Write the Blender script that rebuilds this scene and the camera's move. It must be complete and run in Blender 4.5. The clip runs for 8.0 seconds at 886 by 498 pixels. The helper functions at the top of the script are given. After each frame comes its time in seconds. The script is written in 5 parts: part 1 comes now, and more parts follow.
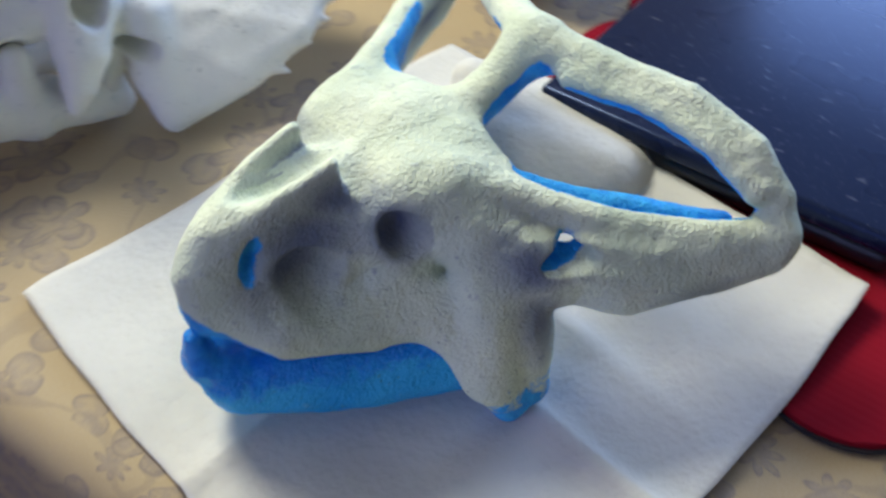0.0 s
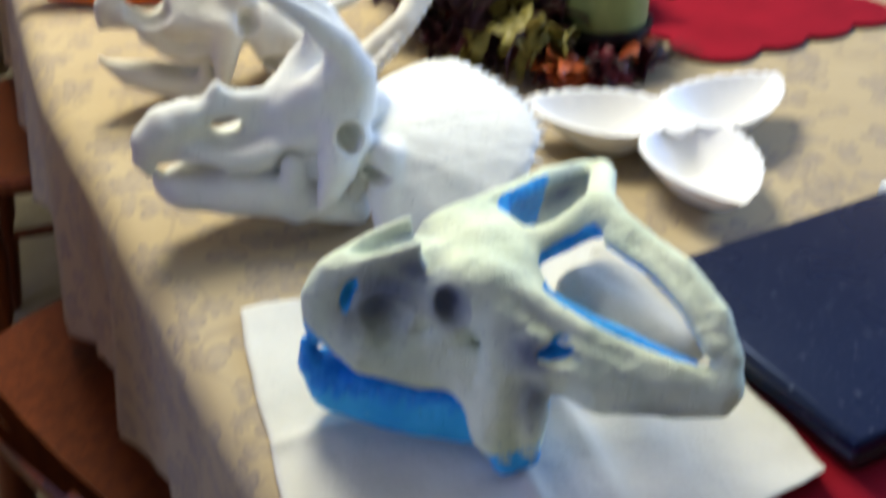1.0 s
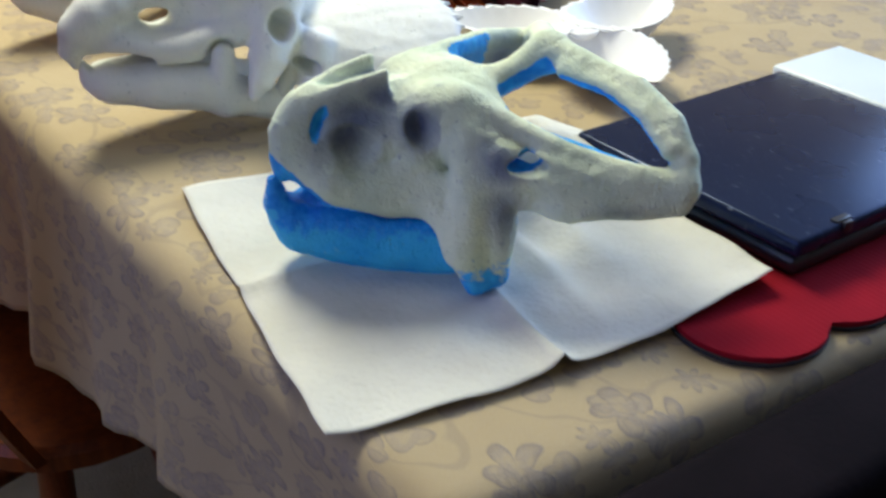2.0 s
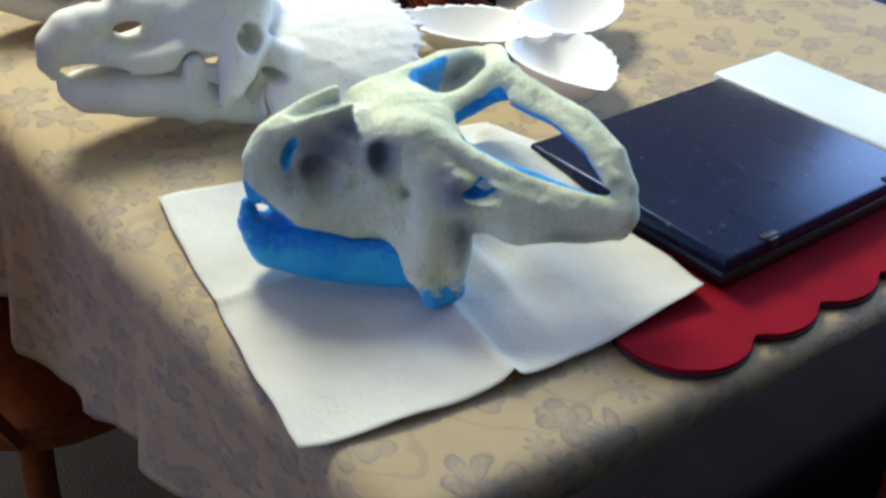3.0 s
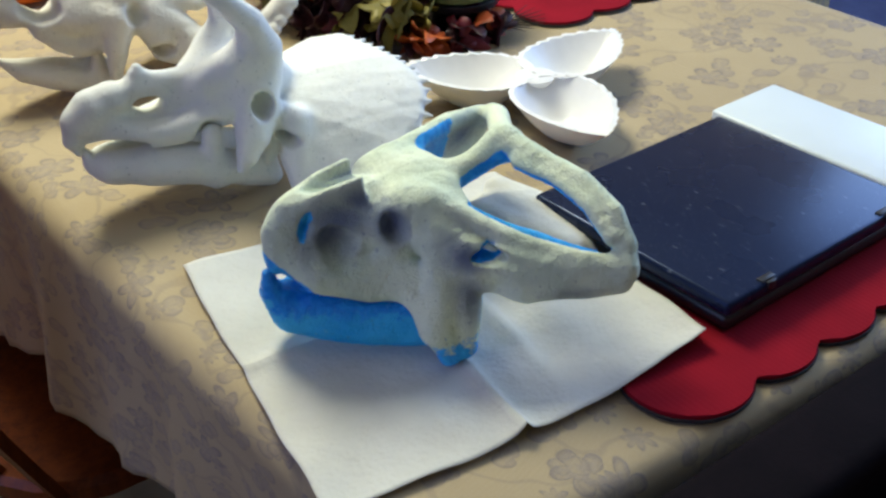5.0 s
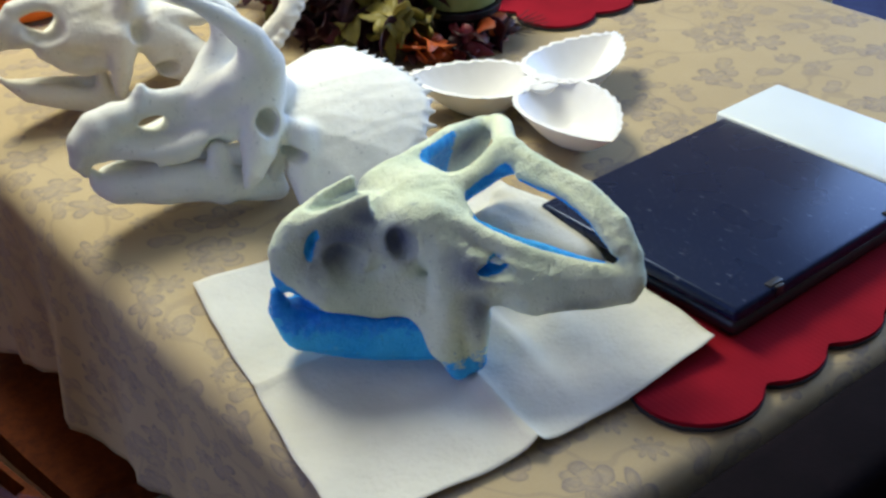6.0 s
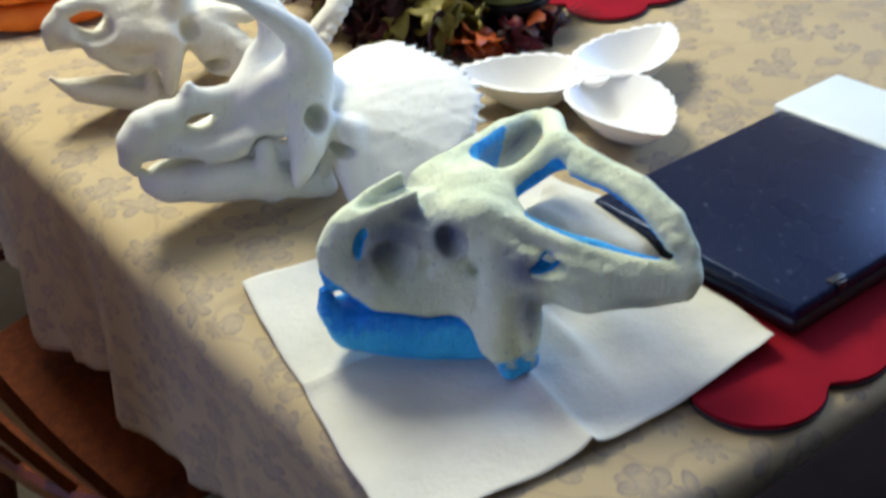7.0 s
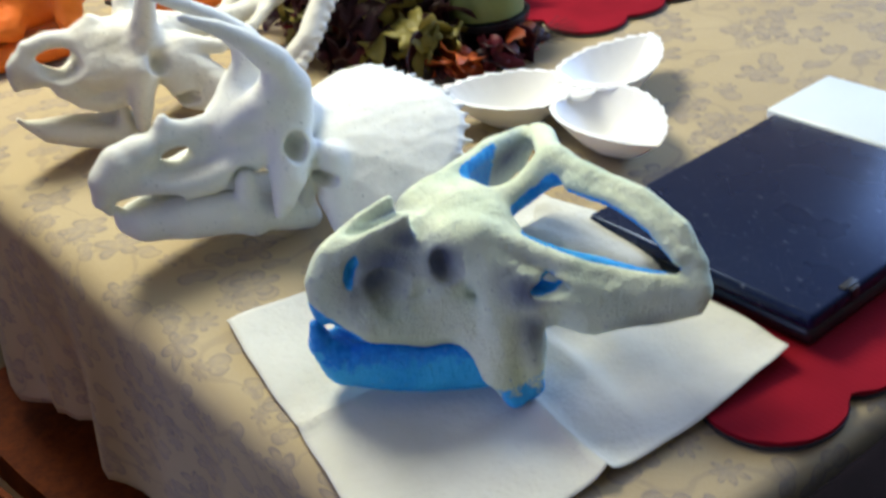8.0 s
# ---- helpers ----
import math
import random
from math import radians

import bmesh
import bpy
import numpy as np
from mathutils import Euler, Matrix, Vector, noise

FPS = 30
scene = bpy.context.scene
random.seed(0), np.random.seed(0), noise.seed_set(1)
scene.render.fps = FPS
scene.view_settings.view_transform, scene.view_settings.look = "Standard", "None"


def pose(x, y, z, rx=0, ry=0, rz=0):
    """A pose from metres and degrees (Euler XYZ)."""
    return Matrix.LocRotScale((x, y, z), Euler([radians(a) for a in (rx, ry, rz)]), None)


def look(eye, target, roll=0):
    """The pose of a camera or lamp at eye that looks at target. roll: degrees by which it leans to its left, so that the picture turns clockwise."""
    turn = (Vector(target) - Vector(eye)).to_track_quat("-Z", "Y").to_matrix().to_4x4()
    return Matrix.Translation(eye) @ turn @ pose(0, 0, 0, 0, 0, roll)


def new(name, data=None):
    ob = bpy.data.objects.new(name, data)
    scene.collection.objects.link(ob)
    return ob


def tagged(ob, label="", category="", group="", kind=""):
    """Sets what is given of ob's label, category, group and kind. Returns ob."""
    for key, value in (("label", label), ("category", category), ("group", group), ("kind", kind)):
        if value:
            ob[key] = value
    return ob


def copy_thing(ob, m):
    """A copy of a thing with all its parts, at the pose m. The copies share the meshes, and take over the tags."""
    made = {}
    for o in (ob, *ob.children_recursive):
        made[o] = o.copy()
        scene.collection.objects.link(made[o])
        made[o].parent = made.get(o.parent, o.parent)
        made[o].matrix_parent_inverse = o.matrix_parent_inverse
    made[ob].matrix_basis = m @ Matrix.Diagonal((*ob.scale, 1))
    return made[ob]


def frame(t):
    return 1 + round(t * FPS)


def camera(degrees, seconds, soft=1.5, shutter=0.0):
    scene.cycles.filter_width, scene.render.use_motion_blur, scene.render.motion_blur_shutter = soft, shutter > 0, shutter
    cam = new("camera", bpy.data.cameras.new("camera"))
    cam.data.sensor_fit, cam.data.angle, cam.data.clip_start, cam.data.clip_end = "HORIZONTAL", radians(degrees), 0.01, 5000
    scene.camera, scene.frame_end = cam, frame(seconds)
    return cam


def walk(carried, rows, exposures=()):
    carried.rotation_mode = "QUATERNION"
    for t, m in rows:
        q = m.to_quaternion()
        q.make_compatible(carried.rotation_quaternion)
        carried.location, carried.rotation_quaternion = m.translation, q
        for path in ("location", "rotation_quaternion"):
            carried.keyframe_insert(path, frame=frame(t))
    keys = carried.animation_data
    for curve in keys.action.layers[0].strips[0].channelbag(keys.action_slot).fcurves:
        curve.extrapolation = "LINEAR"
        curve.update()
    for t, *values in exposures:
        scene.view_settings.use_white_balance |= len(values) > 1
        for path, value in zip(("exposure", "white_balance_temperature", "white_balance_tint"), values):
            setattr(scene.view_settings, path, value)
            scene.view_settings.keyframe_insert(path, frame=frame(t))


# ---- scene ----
cam = camera(44.1, 8.0, soft=2.6, shutter=0.5)
PATH = [
    (0, (-0.058, 0.001, 1.129), (0.928, 0.976, -0.312), -3.2),
    (0.2, (-0.048, -0.043, 1.122), (0.843, 1.118, -0.241), -4.4),
    (0.4, (-0.03, -0.102, 1.153), (0.72, 1.202, -0.166), -4.5),
    (0.5, (-0.03, -0.137, 1.163), (0.669, 1.198, -0.151), -3.4),
    (0.7, (-0.031, -0.193, 1.175), (0.577, 1.252, -0.066), -2.0),
    (0.8, (-0.037, -0.216, 1.166), (0.567, 1.306, 0.022), -1.9),
    (0.9, (-0.044, -0.225, 1.177), (0.563, 1.314, 0.052), -2.8),
    (1, (-0.047, -0.227, 1.178), (0.585, 1.343, 0.111), -2.0),
    (1.2, (-0.08, -0.241, 1.134), (0.68, 1.387, 0.254), -0.8),
    (1.3, (-0.095, -0.24, 1.121), (0.701, 1.386, 0.272), -0.7),
    (1.4, (-0.107, -0.242, 1.1), (0.682, 1.401, 0.277), -3.0),
    (1.5, (-0.116, -0.254, 1.091), (0.67, 1.377, 0.241), -3.3),
    (1.7, (-0.134, -0.26, 1.082), (0.73, 1.292, 0.162), -1.3),
    (2.8, (-0.159, -0.285, 1.128), (0.792, 1.117, 0.065), 2.2),
    (3, (-0.161, -0.284, 1.152), (0.789, 1.102, 0.068), 1.9),
    (3.5, (-0.156, -0.289, 1.181), (0.779, 1.099, 0.086), -0.2),
    (4, (-0.159, -0.302, 1.188), (0.769, 1.117, 0.128), -1.3),
    (5.5, (-0.16, -0.295, 1.208), (0.753, 1.115, 0.121), -2.2),
    (6, (-0.155, -0.295, 1.212), (0.743, 1.127, 0.129), -3.6),
    (6.3, (-0.154, -0.297, 1.212), (0.719, 1.159, 0.155), -5.2),
    (6.5, (-0.152, -0.297, 1.211), (0.7, 1.168, 0.149), -5.5),
    (6.7, (-0.148, -0.291, 1.209), (0.676, 1.166, 0.117), -6.2),
    (6.8, (-0.148, -0.291, 1.2), (0.658, 1.162, 0.094), -5.9),
    (6.9, (-0.151, -0.287, 1.206), (0.657, 1.171, 0.1), -6.0),
    (7, (-0.149, -0.285, 1.206), (0.67, 1.184, 0.122), -5.6),
    (7.2, (-0.149, -0.278, 1.211), (0.697, 1.19, 0.15), -5.4),
    (7.3, (-0.148, -0.277, 1.211), (0.699, 1.197, 0.16), -6.1),
    (7.5, (-0.147, -0.278, 1.21), (0.692, 1.224, 0.19), -7.5),
    (7.7, (-0.144, -0.272, 1.208), (0.706, 1.229, 0.187), -7.3),
    (8, (-0.143, -0.257, 1.187), (0.724, 1.213, 0.144), -7.8),
]
walk(cam, [(t, look(eye, target, roll)) for t, eye, target, roll in PATH],
     [(0, 0.0, 5950, 17), (0.6, 0.0, 6100, 17), (1.0, 0.17, 6150, 14), (1.6, 0.16, 6150, 12), (2.9, 0.16, 6020, 10), (3.4, -0.03, 6020, 10), (6.2, -0.04, 6150, 10), (7.2, 0.12, 6150, 11), (8, 0.12, 6150, 11)])

# ---- light ----
world = bpy.data.worlds.new("sky")
scene.world = world
world.use_nodes = True
wn = world.node_tree.nodes
sky = wn.new("ShaderNodeTexSky")
sky.sky_type, sky.sun_disc = "NISHITA", False
sky.sun_elevation, sky.sun_rotation = radians(35), radians(200)
wn["Background"].inputs[1].default_value = 0.12
world.node_tree.links.new(sky.outputs[0], wn["Background"].inputs[0])


def area_lamp(name, m, sx, sy, watts, color):
    data = bpy.data.lights.new(name, "AREA")
    data.shape, data.size, data.size_y, data.energy, data.color = "RECTANGLE", sx, sy, watts, color
    ob = new(name, data)
    ob.matrix_world = m
    return ob


# daylight in the two window openings, and the warm bulb of the pendant lamp
area_lamp("window_daylight", look((2.38, 0.40, 1.74), (0.6, 0.40, 1.74)), 1.7, 1.56, 47, (0.38, 0.58, 1.0))
area_lamp("window_daylight", look((-2.16, 0.5, 1.55), (-0.5, 0.5, 1.0)), 1.9, 1.25, 16, (0.36, 0.42, 1.0))
bulb = bpy.data.lights.new("pendant_bulb", "POINT")
bulb.energy, bulb.color, bulb.shadow_soft_size = 95, (0.98, 0.94, 0.705), 0.28
lamp = new("pendant_bulb", bulb)
LAMP = Vector((0.25, 1.16, 1.92))
lamp.location = LAMP


# ---- materials ----
class Nodes:
    """A short way to write node trees."""

    def __init__(self, name):
        self.mat = bpy.data.materials.new(name)
        self.mat.use_nodes = True
        self.tree = self.mat.node_tree
        self.bsdf = self.tree.nodes["Principled BSDF"]

    def put(self, socket, value):
        if hasattr(value, "is_output"):
            self.tree.links.new(value, socket)
        else:
            socket.default_value = value

    def node(self, kind, *args, operation="", data_type="", clamp=False, attribute_name="", wave_type="", bands_direction="", voronoi_dimensions=""):
        n = self.tree.nodes.new(kind)
        if operation:
            n.operation = operation
        if data_type:
            n.data_type = data_type
        if clamp:
            n.clamp = True
        if attribute_name:
            n.attribute_name = attribute_name
        if wave_type:
            n.wave_type, n.bands_direction = wave_type, bands_direction
        if voronoi_dimensions:
            n.voronoi_dimensions = voronoi_dimensions
        for i, a in enumerate(args):
            if a is not None:
                self.put(n.inputs[i], a)
        return n

    def math(self, op, a, b=0.0, c=0.0):
        return self.node("ShaderNodeMath", a, b, c, operation=op).outputs[0]

    def vec(self, op, a, b=(0, 0, 0)):
        return self.node("ShaderNodeVectorMath", a, b, operation=op).outputs[0]

    def mix(self, f, a, b):
        n = self.node("ShaderNodeMix", data_type="RGBA")
        self.put(n.inputs[0], f), self.put(n.inputs[6], a), self.put(n.inputs[7], b)
        return n.outputs[2]

    def noise(self, where, scale, detail=4.0, rough=0.55):
        n = self.node("ShaderNodeTexNoise")
        self.put(n.inputs["Vector"], where)
        n.inputs["Scale"].default_value, n.inputs["Detail"].default_value, n.inputs["Roughness"].default_value = scale, detail, rough
        return n.outputs[0]

    def ramp(self, value, lo, hi):
        n = self.node("ShaderNodeMapRange", clamp=True)
        n.inputs[1].default_value, n.inputs[2].default_value = lo, hi
        self.put(n.inputs[0], value)
        return n.outputs[0]

    def object_co(self):
        return self.node("ShaderNodeTexCoord").outputs["Object"]

    def bump(self, height, strength, distance):
        n = self.node("ShaderNodeBump")
        n.inputs["Strength"].default_value, n.inputs["Distance"].default_value = strength, distance
        self.put(n.inputs["Height"], height)
        self.put(self.bsdf.inputs["Normal"], n.outputs[0])

    def done(self, color, rough, metal=0.0, spec=None):
        self.put(self.bsdf.inputs["Base Color"], color)
        self.put(self.bsdf.inputs["Roughness"], rough)
        self.bsdf.inputs["Metallic"].default_value = metal
        if spec is not None:
            self.bsdf.inputs["Specular IOR Level"].default_value = spec
        return self.mat


def rgb(r, g, b):
    return (r, g, b, 1.0)


def plain(name, a, b, scale=40.0, rough=0.6, bump=0.15, depth=0.001, metal=0.0, spec=None):
    """Two colours mixed by coarse and fine noise, with a fine relief."""
    n = Nodes(name)
    co = n.object_co()
    big, fine = n.noise(co, scale * 0.25), n.noise(co, scale * 4, 5.0)
    f = n.math("ADD", n.math("MULTIPLY", big, 0.65), n.math("MULTIPLY", fine, 0.35))
    color = n.mix(n.ramp(f, 0.34, 0.66), a, b)
    n.bump(n.math("ADD", n.math("MULTIPLY", big, 0.5), fine), bump, depth)
    r = n.math("ADD", n.math("MULTIPLY", fine, 0.2), rough - 0.1)
    return n.done(color, r, metal, spec)


def printed(name, coat_a, coat_b, bare_a, bare_b, speck, rough=0.75, relief=0.6):
    """Brushed coat over printed plastic; the point attribute 'bare' says where the coat stops."""
    n = Nodes(name)
    co = n.object_co()
    big, mid, fine = n.noise(co, 22.0, 3.0), n.noise(co, 160.0, 5.0, 0.6), n.noise(co, 700.0, 3.0)
    bare = n.node("ShaderNodeAttribute", attribute_name="bare").outputs["Fac"]
    edge = n.math("ADD", bare, n.math("MULTIPLY", n.math("SUBTRACT", mid, 0.5), 1.1))
    edge = n.ramp(edge, 0.42, 0.60)
    coat = n.mix(n.ramp(big, 0.36, 0.62), coat_a, coat_b)
    coat = n.mix(n.ramp(mid, 0.63, 0.76), coat, speck)
    pits = n.ramp(n.noise(co, 330.0, 2.0), 0.66, 0.73)
    coat = n.mix(n.math("MULTIPLY", pits, 0.45), coat, n.mix(0.75, coat, rgb(0.10, 0.13, 0.13)))
    plastic = n.mix(n.ramp(mid, 0.38, 0.66), bare_a, bare_b)
    h = n.math("ADD", n.math("MULTIPLY", mid, 0.8), n.math("MULTIPLY", fine, 0.5))
    n.bump(n.math("ADD", h, n.math("MULTIPLY", n.noise(co, 60.0, 4.0), 0.6)), relief, 0.0026)
    r = n.math("SUBTRACT", rough, n.math("MULTIPLY", edge, 0.28))
    # shade of face and hollows, mixed into the coat as bluish grey
    painted_shade = n.node("ShaderNodeAttribute", attribute_name="painted_shade").outputs["Fac"]
    painted_shade = n.ramp(n.math("ADD", painted_shade, n.math("MULTIPLY", n.math("SUBTRACT", mid, 0.5), 0.25)), 0.10, 1.0)
    coat = n.mix(painted_shade, coat, rgb(0.135, 0.165, 0.25))
    return n.done(n.mix(edge, coat, plastic), r, 0.0, 0.3)


def damask():
    """Beige cloth with mauve-grey woven flowers, leaves and thin stems, laid out over its own unfolded plane."""
    n = Nodes("damask_cloth")
    uv = n.node("ShaderNodeTexCoord").outputs["UV"]
    warp = n.node("ShaderNodeTexNoise")
    n.put(warp.inputs["Vector"], uv)
    warp.inputs["Scale"].default_value = 18.0
    shift = n.node("ShaderNodeVectorMath", operation="SCALE")
    n.put(shift.inputs[0], n.vec("SUBTRACT", warp.outputs[1], (0.5, 0.5, 0.5)))
    shift.inputs["Scale"].default_value = 0.024
    bent = n.vec("ADD", uv, shift.outputs[0])

    def blooms(scale, petals, size, spread):
        v = n.node("ShaderNodeTexVoronoi", voronoi_dimensions="2D")
        n.put(v.inputs["Vector"], bent)
        v.inputs["Scale"].default_value, v.inputs["Randomness"].default_value = scale, spread
        d = n.vec("SUBTRACT", bent, v.outputs["Position"])
        s = n.node("ShaderNodeSeparateXYZ", d)
        angle = n.math("ARCTAN2", s.outputs[1], s.outputs[0])
        turn = n.node("ShaderNodeSeparateColor", v.outputs["Color"])
        lobe = n.math("ABSOLUTE", n.math("COSINE", n.math("ADD", n.math("MULTIPLY", angle, petals / 2), n.math("MULTIPLY", turn.outputs[0], 6.0))))
        r = n.math("SQRT", n.math("ADD", n.math("MULTIPLY", s.outputs[0], s.outputs[0]), n.math("MULTIPLY", s.outputs[1], s.outputs[1])))
        edge = n.math("MULTIPLY", n.math("ADD", n.math("MULTIPLY", lobe, 0.62), 0.38), size)
        rel = n.math("DIVIDE", r, edge)
        inside = n.ramp(rel, 1.04, 0.94)
        rim = n.math("MULTIPLY", n.ramp(rel, 0.70, 0.96), inside)
        keep = n.math("GREATER_THAN", turn.outputs[1], 0.22)
        return n.math("MULTIPLY", inside, keep), n.math("MULTIPLY", rim, keep)

    f1, r1 = blooms(13.5, 5.0, 0.021, 0.85)
    f2, r2 = blooms(27.0, 2.0, 0.0135, 1.0)
    f3, r3 = blooms(19.0, 7.0, 0.012, 1.0)
    line = n.math("ABSOLUTE", n.math("SUBTRACT", n.noise(bent, 9.0, 1.5), 0.5))
    stem = n.ramp(line, 0.011, 0.005)
    patch = n.ramp(n.noise(bent, 150.0, 4.0), 0.42, 0.56)
    fill = n.math("MULTIPLY", n.math("MAXIMUM", n.math("MAXIMUM", n.math("MULTIPLY", f1, 0.95), n.math("MULTIPLY", f3, 0.8)), n.math("MULTIPLY", f2, 0.8)), n.math("ADD", n.math("MULTIPLY", patch, 0.6), 0.4))
    dark = n.math("MAXIMUM", n.math("MAXIMUM", n.math("MAXIMUM", r1, n.math("MULTIPLY", r3, 0.8)), n.math("MULTIPLY", r2, 0.7)), n.math("MULTIPLY", stem, 0.35))
    big = n.noise(uv, 5.0, 3.0)
    ground = n.mix(n.ramp(big, 0.3, 0.7), rgb(0.365, 0.278, 0.150), rgb(0.445, 0.348, 0.192))
    color = n.mix(n.math("MULTIPLY", fill, 0.62), ground, rgb(0.21, 0.172, 0.155))
    color = n.mix(n.math("MULTIPLY", dark, 0.7), color, rgb(0.15, 0.12, 0.11))
    weave = n.node("ShaderNodeTexWave", wave_type="BANDS", bands_direction="DIAGONAL")
    n.put(weave.inputs["Vector"], uv)
    weave.inputs["Scale"].default_value, weave.inputs["Distortion"].default_value = 420.0, 2.0
    fine = n.noise(uv, 900.0, 2.0)
    color = n.mix(n.ramp(fine, 0.35, 0.75), color, n.mix(0.25, color, rgb(0.50, 0.44, 0.33)))
    n.bump(n.math("ADD", n.math("ADD", n.math("MULTIPLY", weave.outputs[1], 0.5), fine), n.math("MULTIPLY", fill, 1.2)), 0.35, 0.0006)
    return n.done(color, n.math("SUBTRACT", 0.72, n.math("MULTIPLY", fill, 0.16)), 0.0, 0.35)


def wood(name, a, b, rough=0.35):
    n = Nodes(name)
    co = n.object_co()
    st = n.node("ShaderNodeMapping")
    n.put(st.inputs[0], co)
    st.inputs["Scale"].default_value = (18.0, 18.0, 1.6)
    grain = n.noise(st.outputs[0], 5.0, 6.0, 0.65)
    fine = n.noise(co, 300.0, 3.0)
    color = n.mix(n.ramp(n.math("ADD", n.math("MULTIPLY", grain, 0.8), n.math("MULTIPLY", fine, 0.2)), 0.36, 0.64), a, b)
    n.bump(grain, 0.12, 0.0008)
    return n.done(color, n.math("ADD", n.math("MULTIPLY", grain, 0.2), rough - 0.1), 0.0, 0.22)


def ribbed_red():
    n = Nodes("red_ribbed_fabric")
    co = n.object_co()
    w = n.node("ShaderNodeTexWave", wave_type="BANDS", bands_direction="X")
    n.put(w.inputs["Vector"], co)
    w.inputs["Scale"].default_value, w.inputs["Distortion"].default_value, w.inputs["Detail"].default_value = 75.0, 1.2, 2.0
    big, fine = n.noise(co, 14.0), n.noise(co, 500.0, 3.0)
    color = n.mix(n.ramp(big, 0.3, 0.7), rgb(0.19, 0.0045, 0.012), rgb(0.265, 0.007, 0.017))
    color = n.mix(n.math("MULTIPLY", w.outputs[1], 0.12), color, rgb(0.20, 0.005, 0.013))
    n.bump(n.math("ADD", w.outputs[1], n.math("MULTIPLY", fine, 1.6)), 0.11, 0.0009)
    return n.done(color, 0.9, 0.0, 0.08)


def tissue():
    """Soft white paper with quilted dimples and faint creases."""
    n = Nodes("paper_towel")
    co = n.object_co()
    big, fine = n.noise(co, 26.0, 4.0), n.noise(co, 900.0, 4.0)
    v = n.node("ShaderNodeTexVoronoi")
    n.put(v.inputs["Vector"], co)
    v.inputs["Scale"].default_value = 260.0
    color = n.mix(n.ramp(big, 0.3, 0.7), rgb(0.60, 0.595, 0.53), rgb(0.67, 0.665, 0.595))
    n.bump(n.math("ADD", n.math("ADD", n.math("MULTIPLY", v.outputs[0], 0.35), n.math("MULTIPLY", fine, 0.3)), n.math("MULTIPLY", n.math("ADD", big, n.math("MULTIPLY", n.noise(co, 75.0, 3.0), 0.5)), 3.0)), 0.5, 0.0014)
    return n.done(color, 0.9, 0.0, 0.15)


def leaf_mat(name, a, b):
    n = Nodes(name)
    rnd = n.node("ShaderNodeObjectInfo").outputs["Random"]
    co = n.object_co()
    f = n.math("ADD", n.math("MULTIPLY", rnd, 0.6), n.math("MULTIPLY", n.noise(co, 90.0), 0.4))
    n.bump(n.noise(co, 260.0), 0.3, 0.001)
    return n.done(n.mix(f, a, b), 0.5, 0.0, 0.4)


def brushed_lid():
    n = Nodes("black_lacquer_lid")
    co = n.object_co()
    st = n.node("ShaderNodeMapping")
    n.put(st.inputs[0], co)
    st.inputs["Scale"].default_value = (190.0, 42.0, 42.0)
    scratch = n.ramp(n.noise(st.outputs[0], 2.0, 3.0), 0.67, 0.73)
    dust = n.ramp(n.noise(co, 900.0, 2.0), 0.66, 0.76)
    smear = n.noise(co, 16.0, 3.0)
    color = n.mix(n.math("MULTIPLY", n.math("MAXIMUM", scratch, dust), 0.34), rgb(0.010, 0.015, 0.042), rgb(0.30, 0.33, 0.42))
    # the window's blue reflection is put into the lid as a specular tint
    n.bsdf.inputs["Specular Tint"].default_value = rgb(0.35, 0.52, 1.0)
    return n.done(color, n.math("ADD", 0.22, n.math("MULTIPLY", smear, 0.12)), 0.0, 0.32)


